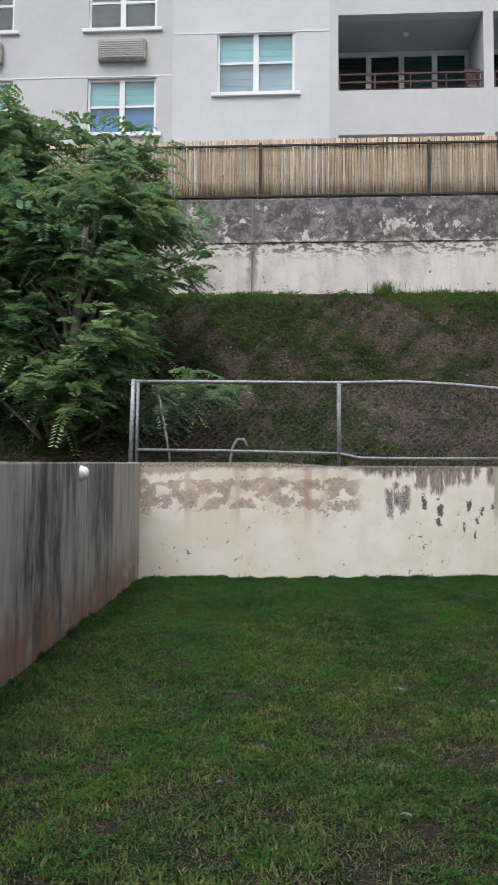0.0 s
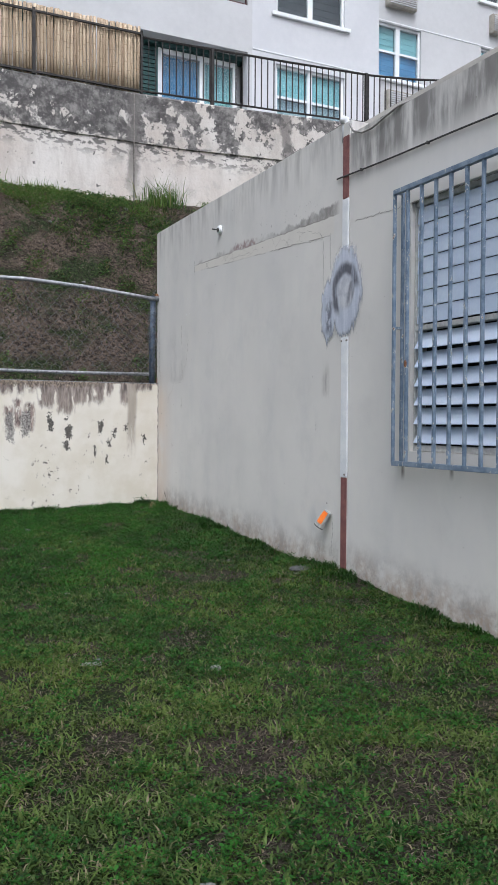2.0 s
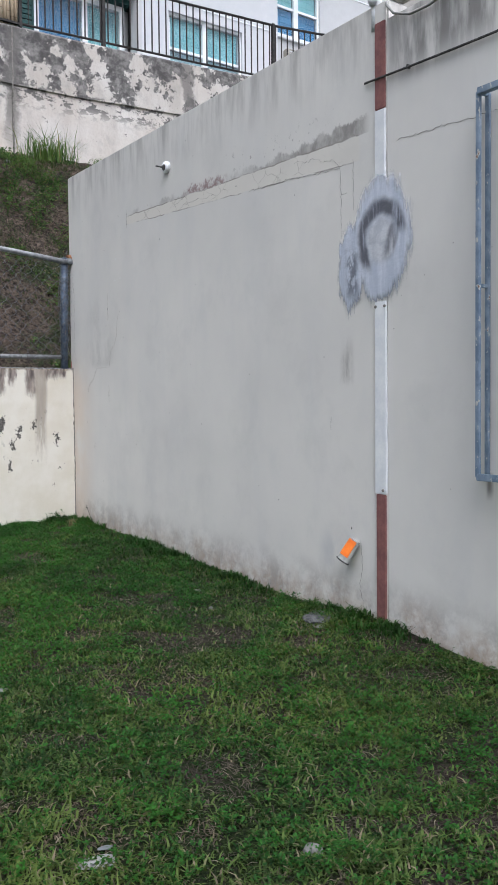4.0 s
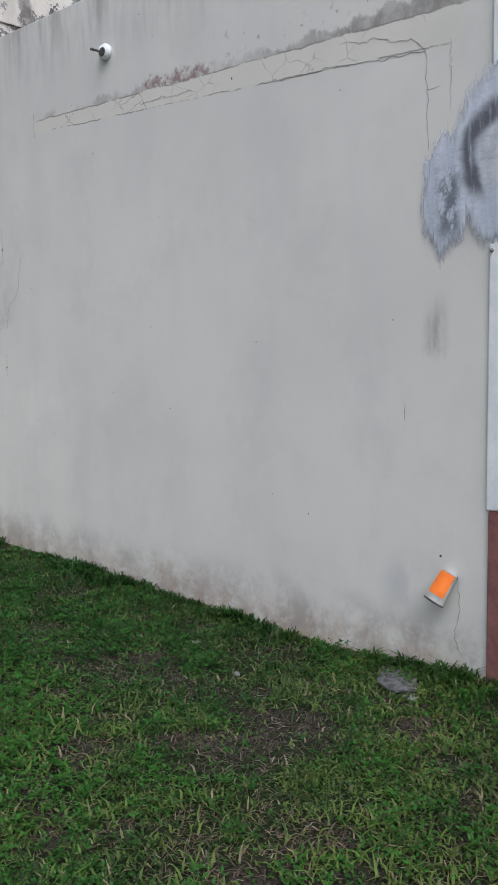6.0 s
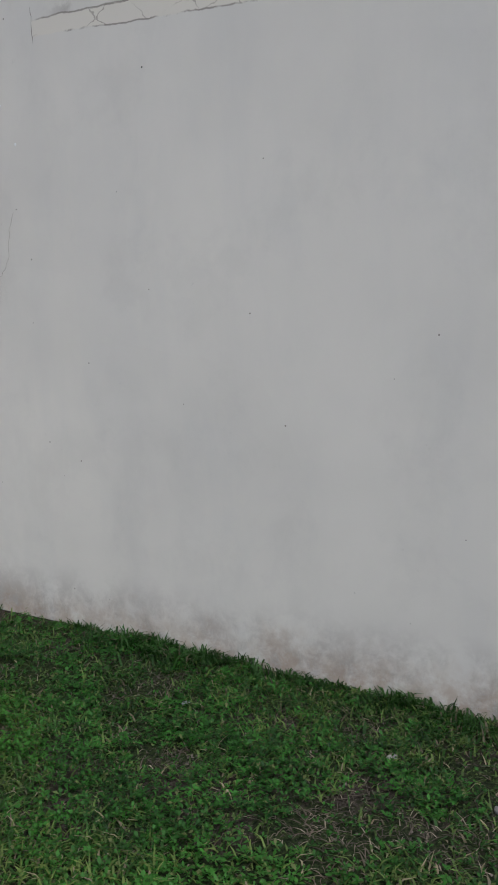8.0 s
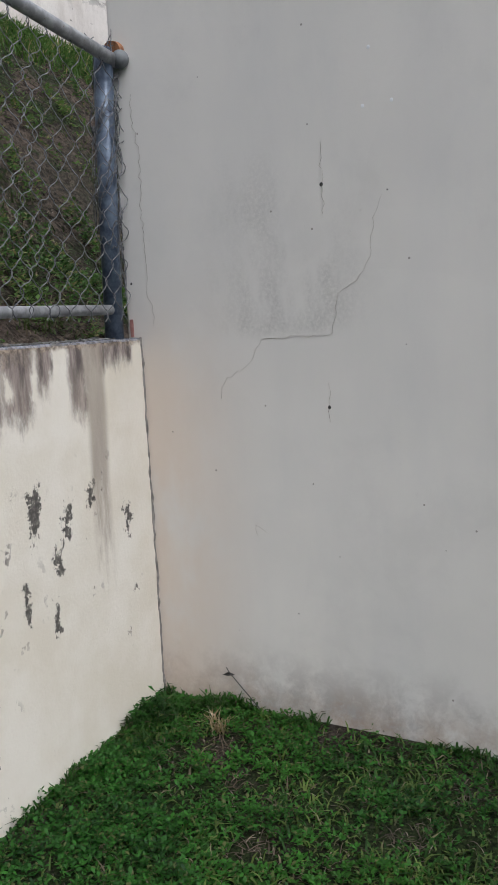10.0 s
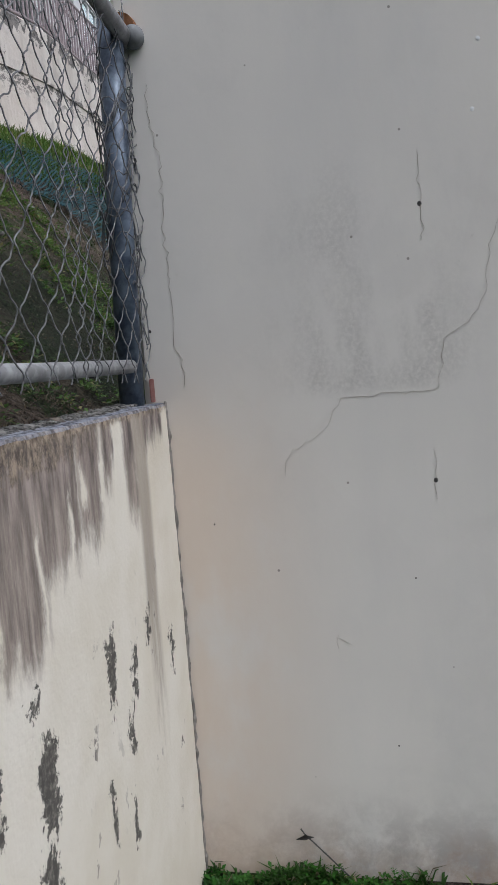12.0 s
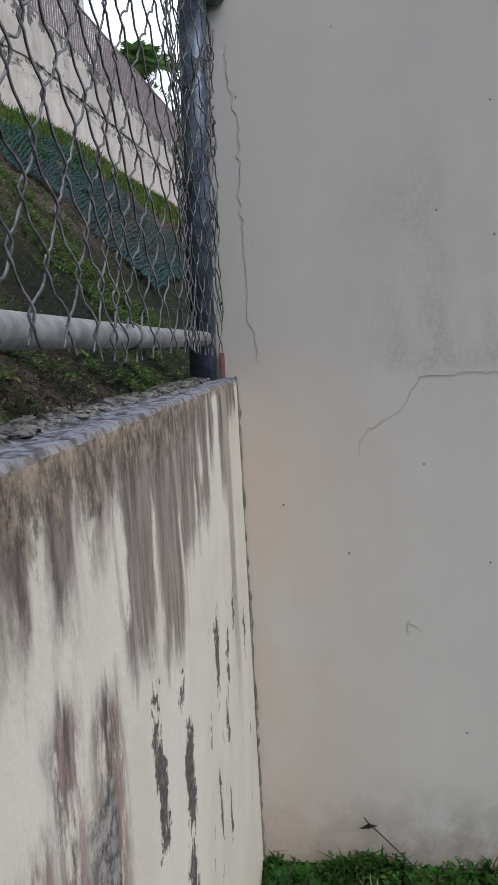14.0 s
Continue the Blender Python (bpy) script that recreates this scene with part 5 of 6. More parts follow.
def build_west_wall():
    ys = np.linspace(-15.0, 0.0, 200)
    rng = np.random.default_rng(6)
    n1 = np.convolve(rng.normal(0, 1, 220), np.ones(7) / 7, "same")[10:210]
    verts, faces = [], []
    for i, y in enumerate(ys):
        t = 1.535 + 0.040 * y
        for x, z in ((-5.27, -1.2), (-5.27, t - 0.02), (-5.278, t + 0.002 * n1[i]), (-5.35, t + 0.006 * n1[i]), (-5.46, t), (-5.47, -1.2)):
            verts.append((x, y - (0.0 if i < 199 else 0.002), z))
    for i in range(199):
        for k in range(5):
            a = i * 6 + k
            faces.append((a, a + 1, a + 7, a + 6))
    ob = raw("wall_west", verts, faces, M_WEST)
    structure(ob, "grey rendered garden wall streaked with black mould", "wall")
    structure(part("wall_south", boxed(-5.47, 0.0, -15.2, -15.02, -1.2, 2.9), M_PLAIN), "plain rendered wall closing the yard", "wall")
    lamp = thing("bulkhead_lamp", (-5.268, -3.19, 1.30), "small round white wall lamp on the grey wall", "wall lamp")
    bm = bmesh.new()
    bmesh.ops.create_cone(bm, cap_ends=True, segments=28, radius1=0.075, radius2=0.068, depth=0.03, matrix=Matrix.Translation((0.015, 0, 0)) @ Matrix.Rotation(radians(90), 4, "Y"))
    part("base", bm, M_WHITE, lamp)
    bm = bmesh.new()
    bmesh.ops.create_uvsphere(bm, u_segments=24, v_segments=12, radius=0.062, matrix=Matrix.Translation((0.035, 0, 0)) @ Matrix.Diagonal((0.8, 1, 1, 1)))
    part("dome", bm, M_WHITE, lamp, smooth=True)
    part("guard_ring", pipe([(0.05, 0.05 * math.cos(a), 0.05 * math.sin(a)) for a in np.linspace(0, 2 * math.pi, 25)], 0.005, 6), M_GALV, lamp)


def build_fence():
    f = thing("chain_link_fence", (-2.7, 0.075, 1.5), "galvanised pipe fence with loose chain link on the low wall", "fence")
    o = -f.location

    def p(nm, pts, r, m=M_GALV, lab="", sides=14):
        return part(nm, pipe([Vector(q) + o for q in pts], r, sides), m, f, lab, smooth=True)
    p("post", [(-5.42, 0.075, 1.50), (-5.39, 0.075, 2.72)], 0.034)
    p("post", [(-5.335, 0.08, 1.50), (-5.325, 0.08, 2.70)], 0.024)
    p("post", [(-2.495, 0.075, 1.48), (-2.495, 0.075, 2.66)], 0.03)
    corner = p("post", [(-0.058, 0.088, 1.485), (-0.056, 0.075, 2.0), (-0.052, 0.055, 2.58)], 0.037, M_POST, "dark blue-grey corner post")
    part("red_primer", boxed(-0.010 + o.x, -0.002 + o.x, 0.030 + o.y, 0.044 + o.y, 1.5 + o.z, 1.57 + o.z, bevel=0.002), M_PRIMER, corner, "red primer behind the post")
    p("top_rail", [(-5.39, 0.075, 2.69), (-4.0, 0.075, 2.675), (-2.5, 0.075, 2.66), (-1.6, 0.07, 2.672), (-0.9, 0.06, 2.63), (-0.4, 0.045, 2.58), (-0.02, 0.02, 2.535)], 0.024)
    p("bottom_rail", [(-5.34, 0.075, 1.72), (-4.0, 0.075, 1.705), (-2.5, 0.07, 1.672), (-2.2, 0.066, 1.61), (-1.6, 0.066, 1.602), (-0.8, 0.066, 1.604), (-0.10, 0.07, 1.61)], 0.0195)
    bm = bmesh.new()
    bmesh.ops.create_uvsphere(bm, u_segments=16, v_segments=10, radius=0.034, matrix=Matrix.Translation(Vector((-0.02, 0.0, 2.54)) + o))
    part("end_cap", bm, M_CLOUD, f, "dirty white round cap at the rail end", smooth=True)
    bm = bmesh.new()
    bmesh.ops.create_cone(bm, cap_ends=True, segments=20, radius1=0.04, radius2=0.04, depth=0.03, matrix=Matrix.Translation(Vector((-0.015, 0.03, 2.57)) + o) @ Matrix.Rotation(radians(80), 4, "Y"))
    part("rust_clamp", bm, M_RUST, f, "rusty clamp")
    for x in (-1.86, -1.05, -0.45, -3.2, -4.1):
        z = float(np.interp(x, (-5.34, -4.0, -2.5, -1.6, -0.8, -0.1), (1.72, 1.705, 1.675, 1.606, 1.604, 1.61)))
        p("tie_wire", [(x + 0.004 * math.sin(a), 0.068 + 0.0225 * math.cos(a), z + 0.0225 * math.sin(a)) for a in np.linspace(0, 2 * math.pi, 17)], 0.0018, M_WIRE, sides=5)
    # the net: one zigzag wire a column, hooked into its neighbours
    a_w, h_w = 0.055, 0.060
    rng = np.random.default_rng(12)
    verts, faces = [], []
    k0 = 0
    cols = int(5.36 / a_w)
    for c in range(cols):
        xc = -0.006 - a_w * (c + 0.5)
        zt = float(np.interp(xc, (-5.39, -2.5, -1.6, -0.9, -0.4, 0), (2.70, 2.67, 2.68, 2.64, 2.60, 2.60)))
        zb = float(np.interp(xc, (-5.34, -2.5, -1.6, -0.8, 0.0), (1.71, 1.67, 1.597, 1.596, 1.60)))
        n = int((zt - zb) / h_w)
        pts = []
        for i in range(n + 1):
            s = 1 if (i + c) % 2 else -1
            z = zb + i * h_w + 0.010 * math.sin(7 * xc + 2.0 * i * h_w) + rng.normal(0, 0.0025)
            loose = 0.010 * math.exp(xc / 0.5)
            wx = (0.008 + loose) * math.sin(3.1 * z + 1.3 * c * a_w * 9) + 0.006 * math.sin(17 * z + 5 * xc) + rng.normal(0, 0.002)
            wy = 0.012 * math.sin(2.3 * xc * 3 + 2 * z) + 0.006 * math.sin(11 * xc)
            yb = 0.040 + wy * 0.8 - 0.012 * math.exp(xc / 0.15)
            for q, ox, oy in ((-0.42 * h_w, s * 0.12, 0.0), (-0.27 * h_w, s * 0.37, 0.0015 * s), (-0.13 * h_w, s * 0.50, 0.0025 * s), (0.0, s * 0.545, 0.0), (0.13 * h_w, s * 0.50, -0.0025 * s), (0.27 * h_w, s * 0.37, -0.0015 * s), (0.42 * h_w, s * 0.12, 0.0)):
                pts.append(Vector((xc + ox * a_w + wx, yb + oy, z + q)))
        r = 0.0018
        for j, pnt in enumerate(pts):
            t = (pts[min(j + 1, len(pts) - 1)] - pts[max(j - 1, 0)]).normalized()
            u = t.cross(Vector((0, 1, 0))).normalized()
            w = t.cross(u)
            for ang in (0.0, 2.0944, 4.18879):
                verts.append(pnt + (u * math.cos(ang) + w * math.sin(ang)) * r * 1.15 + o)
        for j in range(len(pts) - 1):
            b = k0 + j * 3
            for e in range(3):
                faces.append((b + e, b + (e + 1) % 3, b + 3 + (e + 1) % 3, b + 3 + e))
        k0 = len(verts)
    # broken wires wound round the corner post
    for i in range(24):
        z0, turns, lift = rng.uniform(1.62, 2.4), rng.uniform(0.5, 1.3), rng.uniform(0.12, 0.42)
        a0, r0 = rng.uniform(0, 6.28), rng.uniform(0.044, 0.056)
        pts = []
        for q in np.linspace(0, 1, 26):
            a, z = a0 + turns * 6.283 * q, z0 + lift * q + 0.03 * math.sin(19 * q + i)
            r = r0 + 0.007 * math.sin(13 * q + 2 * i)
            cx, cy = float(np.interp(z, (1.485, 2.0, 2.58), (-0.058, -0.056, -0.052))), float(np.interp(z, (1.485, 2.0, 2.58), (0.088, 0.075, 0.055)))
            pts.append((min(cx + r * math.cos(a), -0.004), cy + r * math.sin(a), z))
        p("loose_wire", pts, 0.0019, M_WIRE, sides=4)
    me = bpy.data.meshes.new("net")
    me.from_pydata(verts, [], faces)
    me.materials.append(M_WIRE)
    me.shade_smooth()
    net = new("net", me)
    net.parent = f
    net["label"] = "sagging galvanised chain link net"


def build_upper_wall():
    """The tall retaining wall on the slope, its upper lift set forward of the lower."""
    verts, faces = [], []
    xs = [-40, -20, -12] + list(np.linspace(-8, 1.7, 60)) + list(np.linspace(2.2, 44, 60))
    prof = ((0.0, 4.6), (0.0, 6.46), (-0.028, 6.475), (-0.03, 7.40), (0.0, 7.435), (0.25, 7.44), (0.28, 4.6))
    rng = np.random.default_rng(2)
    for x in xs:
        y = upper_line(x)
        for dy, z in prof:
            verts.append((x, y + dy + rng.normal(0, 0.003), z + (float(rise(x)) if z > 5 else 0) + rng.normal(0, 0.004)))
    m = len(prof)
    for i in range(len(xs) - 1):
        for k in range(m - 1):
            a = i * m + k
            faces.append((a, a + m, a + m + 1, a + 1))
    structure(raw("wall_upper", verts, faces, M_UPPER), "tall white retaining wall blackened by mould at the top", "wall")
    for x in (-4.05, 1.63):
        bm = boxed(x - 0.012, x + 0.012, 5.915, 5.96, 5.2, 7.42)
        part("wall_joint", bm, M_CRACK, bpy.data.objects["wall_upper"], "dark expansion joint")
    co = np.array([(-600, 6.15, 7.40), (1.7, 6.15, 7.40), (8.0, 5.76, 7.5), (13.0, 4.9, 7.9), (45.0, 3.1, 8.4), (600, 3.1, 8.4), (600, 600, 8.4), (-600, 600, 7.4)], float)
    me = bpy.data.meshes.new("terrace")
    me.from_pydata([tuple(v) for v in co], [], [(0, 1, 2, 7), (2, 3, 6, 7), (3, 4, 5, 6)])
    me.materials.append(M_CEMENT)
    structure(new("terrace", me), "concrete terrace beside the apartment block", "terrace")


def build_bamboo_fence():
    f = thing("bamboo_fence", (-3.0, 6.0, 7.43), "bamboo cane screen in a dark metal frame", "fence")
    o = -f.location
    for x in (-11.04, -7.46, -3.88, -0.30):
        part("post", boxed(x - 0.03 + o.x, x + 0.03 + o.x, -0.09, -0.03, 0.0, 1.22, bevel=0.004), M_BLACK, f)
    part("top_rail", boxed(-12.0 + o.x, 1.78 + o.x, -0.085, -0.045, 1.14, 1.18, bevel=0.003), M_BLACK, f)
    part("bottom_rail", boxed(-12.0 + o.x, 1.78 + o.x, -0.085, -0.045, 0.03, 0.07, bevel=0.003), M_BLACK, f)
    part("post", boxed(1.76 + o.x, 1.81 + o.x, -0.09, -0.03, 0.0, 1.22, bevel=0.004), M_BLACK, f)
    me = mesh_from(pipe([(0, 0, 0.0), (0, 0, 0.42), (0, 0, 0.84), (0, 0, 1.29)], [0.031, 0.030, 0.031, 0.029], 8), "cane")
    me.materials.append(M_CANE)
    me.shade_smooth()
    rng = np.random.default_rng(7)
    x = -10.6
    while x < 1.74:
        c = new("cane", me)
        c.parent = f
        c.location = (x + o.x, 0.0 + rng.normal(0, 0.006), 0.02)
        c.rotation_euler = (rng.normal(0, 0.006), rng.normal(0, 0.006), rng.uniform(0, 6.28))
        c.scale = (1.0, 1.0, 1.0 + rng.normal(0, 0.004))
        x += rng.uniform(0.058, 0.068)


def build_railing():
    f = thing("iron_railing", (1.85, 6.0, 7.43), "black iron railing with plain balusters on the upper wall", "railing")

    def at(x, z):
        return Vector((x, upper_line(x) + 0.06, z + float(rise(x))))
    o = -f.location
    top = [at(x, 8.56) + o for x in (1.82, 5, 7, 8, 10, 10.4)]
    low = [at(x, 7.52) + o for x in (1.82, 5, 7, 8, 10, 10.4)]
    part("top_rail", pipe(top, 0.024, 6), M_BLACK, f)
    part("bottom_rail", pipe(low, 0.02, 6), M_BLACK, f)
    # East of x = 10.4 the railing is pale mauve and thicker.
    far = (10.41, 13, 20, 30, 42)
    part("top_rail", pipe([at(x, 8.56) + o for x in far], 0.03, 6), M_MAUVE, f, "pale mauve rail")
    part("bottom_rail", pipe([at(x, 7.52) + o for x in far], 0.025, 6), M_MAUVE, f, "pale mauve rail")
    me2 = mesh_from(boxed(-0.016, 0.016, -0.016, 0.016, 0, 1.04), "baluster")
    me2.materials.append(M_MAUVE)
    x, i = 1.95, 0
    me = mesh_from(boxed(-0.0095, 0.0095, -0.0095, 0.0095, 0, 1.04), "baluster")
    mp = mesh_from(boxed(-0.032, 0.032, -0.032, 0.032, 0, 1.16, bevel=0.004), "post")
    me.materials.append(M_BLACK)
    mp.materials.append(M_BLACK)
    mp2 = mp.copy()
    mp2.materials[0] = M_MAUVE
    while x < 42:
        b = new("baluster", me if x < 10.4 else me2)
        b.parent, b.location = f, at(x, 7.52) + o
        x += 0.142
    for k in range(11):
        b = new("post", mp if k < 2 else mp2)
        b.parent, b.location = f, at(3.28 + 3.58 * k, 7.43) + o


# ---- the apartment block ----
FY = 8.2


def add_window(parent, x0, x1, z0, z1, y, top_blind, low_blind, group=True):
    """A pair of sash windows: white frame, four panes, blinds behind."""
    bm = bmesh.new()
    xm, zm = (x0 + x1) / 2, (z0 + z1) / 2
    for a in ((x0 + 0.002, x0 + 0.06, z0, z1), (x1 - 0.06, x1 - 0.002, z0, z1), (xm - 0.065, xm + 0.065, z0 + 0.061, z1 - 0.061)):
        box(bm, a[0], a[1], y + 0.06, y + 0.13, a[2], a[3])
    for a, b in ((z0, z0 + 0.06), (z1 - 0.06, z1)):
        box(bm, x0 + 0.061, x1 - 0.061, y + 0.06, y + 0.13, a, b)
    for a, b in ((x0 + 0.061, xm - 0.066), (xm + 0.066, x1 - 0.061)):
        box(bm, a, b, y + 0.07, y + 0.12, zm - 0.028, zm + 0.028)
    w = part("window", bm, M_FRAME, parent, "white double sash window with blinds")
    part("sill", boxed(x0 - 0.14, x1 + 0.14, y - 0.07, y + 0.058, z0 - 0.10, z0 - 0.004, bevel=0.008), M_FRAME, w)
    for a, b in ((x0 + 0.061, xm - 0.066), (xm + 0.066, x1 - 0.061)):
        for c, d, m in ((z0 + 0.061, zm - 0.03, low_blind), (zm + 0.03, z1 - 0.061, top_blind)):
            part("pane", boxed(a, b, y + 0.092, y + 0.098, c, d), M_GLASS, w).visible_shadow = False
            bm = bmesh.new()
            n = 8
            for k in range(n):
                box(bm, a + 0.004, b - 0.004, y + 0.15 + 0.006 * (k % 2), y + 0.162 + 0.006 * (k % 2), c + (d - c) * k / n, c + (d - c) * (k + 1) / n - 0.002)
            part("blind", bm, m, w)
    # A near-black sheet stands in for the unlit room.
    part("room", boxed(x0 - 0.2, x1 + 0.2, y + 0.32, y + 0.34, z0 - 0.2, z1 + 0.2), M_DARK, w, "near-black sheet for the unlit room behind")
    return w


def add_unit(parent, x0, x1, z0, z1, y):
    bm = boxed(x0, x1, y - 0.16, y + 0.05, z0, z1, bevel=0.015)
    u = part("air_conditioner", bm, M_AC, parent, "beige slatted air conditioner box in the wall")
    n = 8
    for k in range(n):
        z = z0 + 0.04 + (z1 - z0 - 0.08) * (k + 0.5) / n
        bm = boxed(x0 + 0.05, x1 - 0.05, y - 0.19, y - 0.162, z - 0.016, z + 0.010)
        part("louvre", bm, M_FACADE_GREY, u)


def facade(parent, x0, x1, y, holes, material, name="facade_panel", z0=7.3, z1=19.0):
    bm = sheet_with_holes(x0, x1, z0, z1, holes, 0.3, lambda u, v, w: (u, y + w, v))
    return part(name, bm, material, parent)


def add_balconies(parent, x0, x1):
    """A bay of two stacked rows of recessed balconies."""
    xm = (x0 + x1) / 2
    cells = ((x0 + 0.2, xm - 0.12), (xm + 0.12, x1 - 0.12))
    holes = [(a, b, 10.89 + 2.72 * k, 12.79 + 2.72 * k) for a, b in cells for k in (0, 1, 2)]
    holes += [(a, b, 7.42, 9.79) for a, b in cells]
    facade(parent, x0, x1, FY, holes, M_FACADE_GREY, "balcony_front")
    for a, b in cells:
        for k in (0, 1, 2):
            z0, z1 = 10.89 + 2.72 * k, 12.79 + 2.72 * k
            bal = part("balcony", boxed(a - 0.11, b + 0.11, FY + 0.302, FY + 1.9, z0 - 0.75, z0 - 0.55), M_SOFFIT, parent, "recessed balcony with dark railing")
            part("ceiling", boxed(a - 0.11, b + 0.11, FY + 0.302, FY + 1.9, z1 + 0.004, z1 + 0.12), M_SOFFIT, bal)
            for c, d in ((a - 0.11, a - 0.004), (b + 0.004, b + 0.11)):
                part("side_wall", boxed(c, d, FY + 0.302, FY + 1.9, z0 - 0.54, z1), M_FACADE_GREY, bal)
            n = 4
            wx = [a + 0.02 + (b - a - 0.04) * i / n for i in range(n + 1)]
            bm = sheet_with_holes(a - 0.1, b + 0.1, z0 - 0.54, z1, [(wx[i] + 0.07, wx[i + 1] - 0.07, z0 - 0.4, z1 - 0.12) for i in range(n)], 0.1, lambda u, v, w: (u, FY + 1.75 + w, v))
            part("back_wall", bm, M_FRAME, bal)
            for i in range(n):
                bm = bmesh.new()
                for q in range(20):
                    z = z0 - 0.38 + q * 0.108
                    box(bm, wx[i] + 0.075, wx[i + 1] - 0.075, FY + 1.80, FY + 1.815, z, z + 0.098)
                part("louvre_window", bm, M_GREEN_SHUTTER if i > 1 else M_DARK, bal)
            rail = bmesh.new()
            for z in (z0 + 0.42, z0 + 0.22, z0 + 0.025):
                box(rail, a + 0.005, b - 0.005, FY + 0.03, FY + 0.07, z - 0.02, z + 0.02)
            for i in range(5):
                x = a + 0.03 + (b - a - 0.06) * i / 4
                box(rail, x - 0.018, x + 0.018, FY + 0.035, FY + 0.065, z0, z0 + 0.40)
            part("railing", rail, M_MAROON, bal, "maroon metal balcony railing")
            bm = bmesh.new()
            bmesh.ops.create_uvsphere(bm, u_segments=16, v_segments=8, radius=0.09, matrix=Matrix.Translation(((a + b) / 2, FY + 0.9, z1 - 0.02)) @ Matrix.Diagonal((1, 1, 0.6, 1)))
            part("ceiling_lamp", bm, M_FRAME, bal, "round white ceiling lamp")
        part("ground_recess", boxed(a - 0.1, b + 0.1, FY + 0.60, FY + 0.66, 7.42, 9.78), M_FACADE_GREY, parent)
        # The soffit's shade is painted, using the shutter's dark teal.
        part("ground_soffit", boxed(a - 0.1, b + 0.1, FY + 0.302, FY + 0.598, 9.68, 9.785), M_GREEN_SHUTTER, parent, "soffit coloured dark teal for its shade")


def add_terrace_door(parent, x0, x1):
    z0, z1, y = 7.44, 9.66, FY + 0.42
    xm = (x0 + x1) / 2 + 0.1
    bm = bmesh.new()
    for a, b in ((x0, x0 + 0.11), (xm - 0.06, xm + 0.06), (x1 - 0.11, x1)):
        box(bm, a, b, y, y + 0.1, z0, z1)
    for a, b in ((x0 + 0.111, xm - 0.061), (xm + 0.061, x1 - 0.111)):
        box(bm, a, b, y, y + 0.1, z1 - 0.11, z1)
        box(bm, a, b, y, y + 0.1, z0, z0 + 0.11)
    d = part("glass_door", bm, M_FRAME, parent, "white sliding terrace door with blue and pale curtains")
    for a, b, m in ((x0 + 0.111, xm - 0.061, M_BLUE), (xm + 0.061, x1 - 0.111, M_TEAL)):
        part("pane", boxed(a, b, y + 0.04, y + 0.05, z0 + 0.112, z1 - 0.112), M_GLASS, d).visible_shadow = False
        bm = bmesh.new()
        n = 14
        for k in range(n):
            box(bm, a + (b - a) * k / n, a + (b - a) * (k + 1) / n - 0.004, y + 0.11 + 0.012 * (k % 2), y + 0.125 + 0.012 * (k % 2), z0 + 0.12, z1 - 0.12)
        part("curtain", bm, m, d)
    sh = bmesh.new()
    for k in range(22):
        z = 7.5 + k * 0.098
        box(sh, x0 - 0.56, x0 - 0.05, y - 0.02, y + 0.02, z, z + 0.075)
    for a in (x0 - 0.60, x0 - 0.05):
        box(sh, a, a + 0.045, y - 0.03, y + 0.03, 7.45, 9.66)
    part("shutter", sh, M_GREEN_SHUTTER, parent, "dark green louvred shutter")


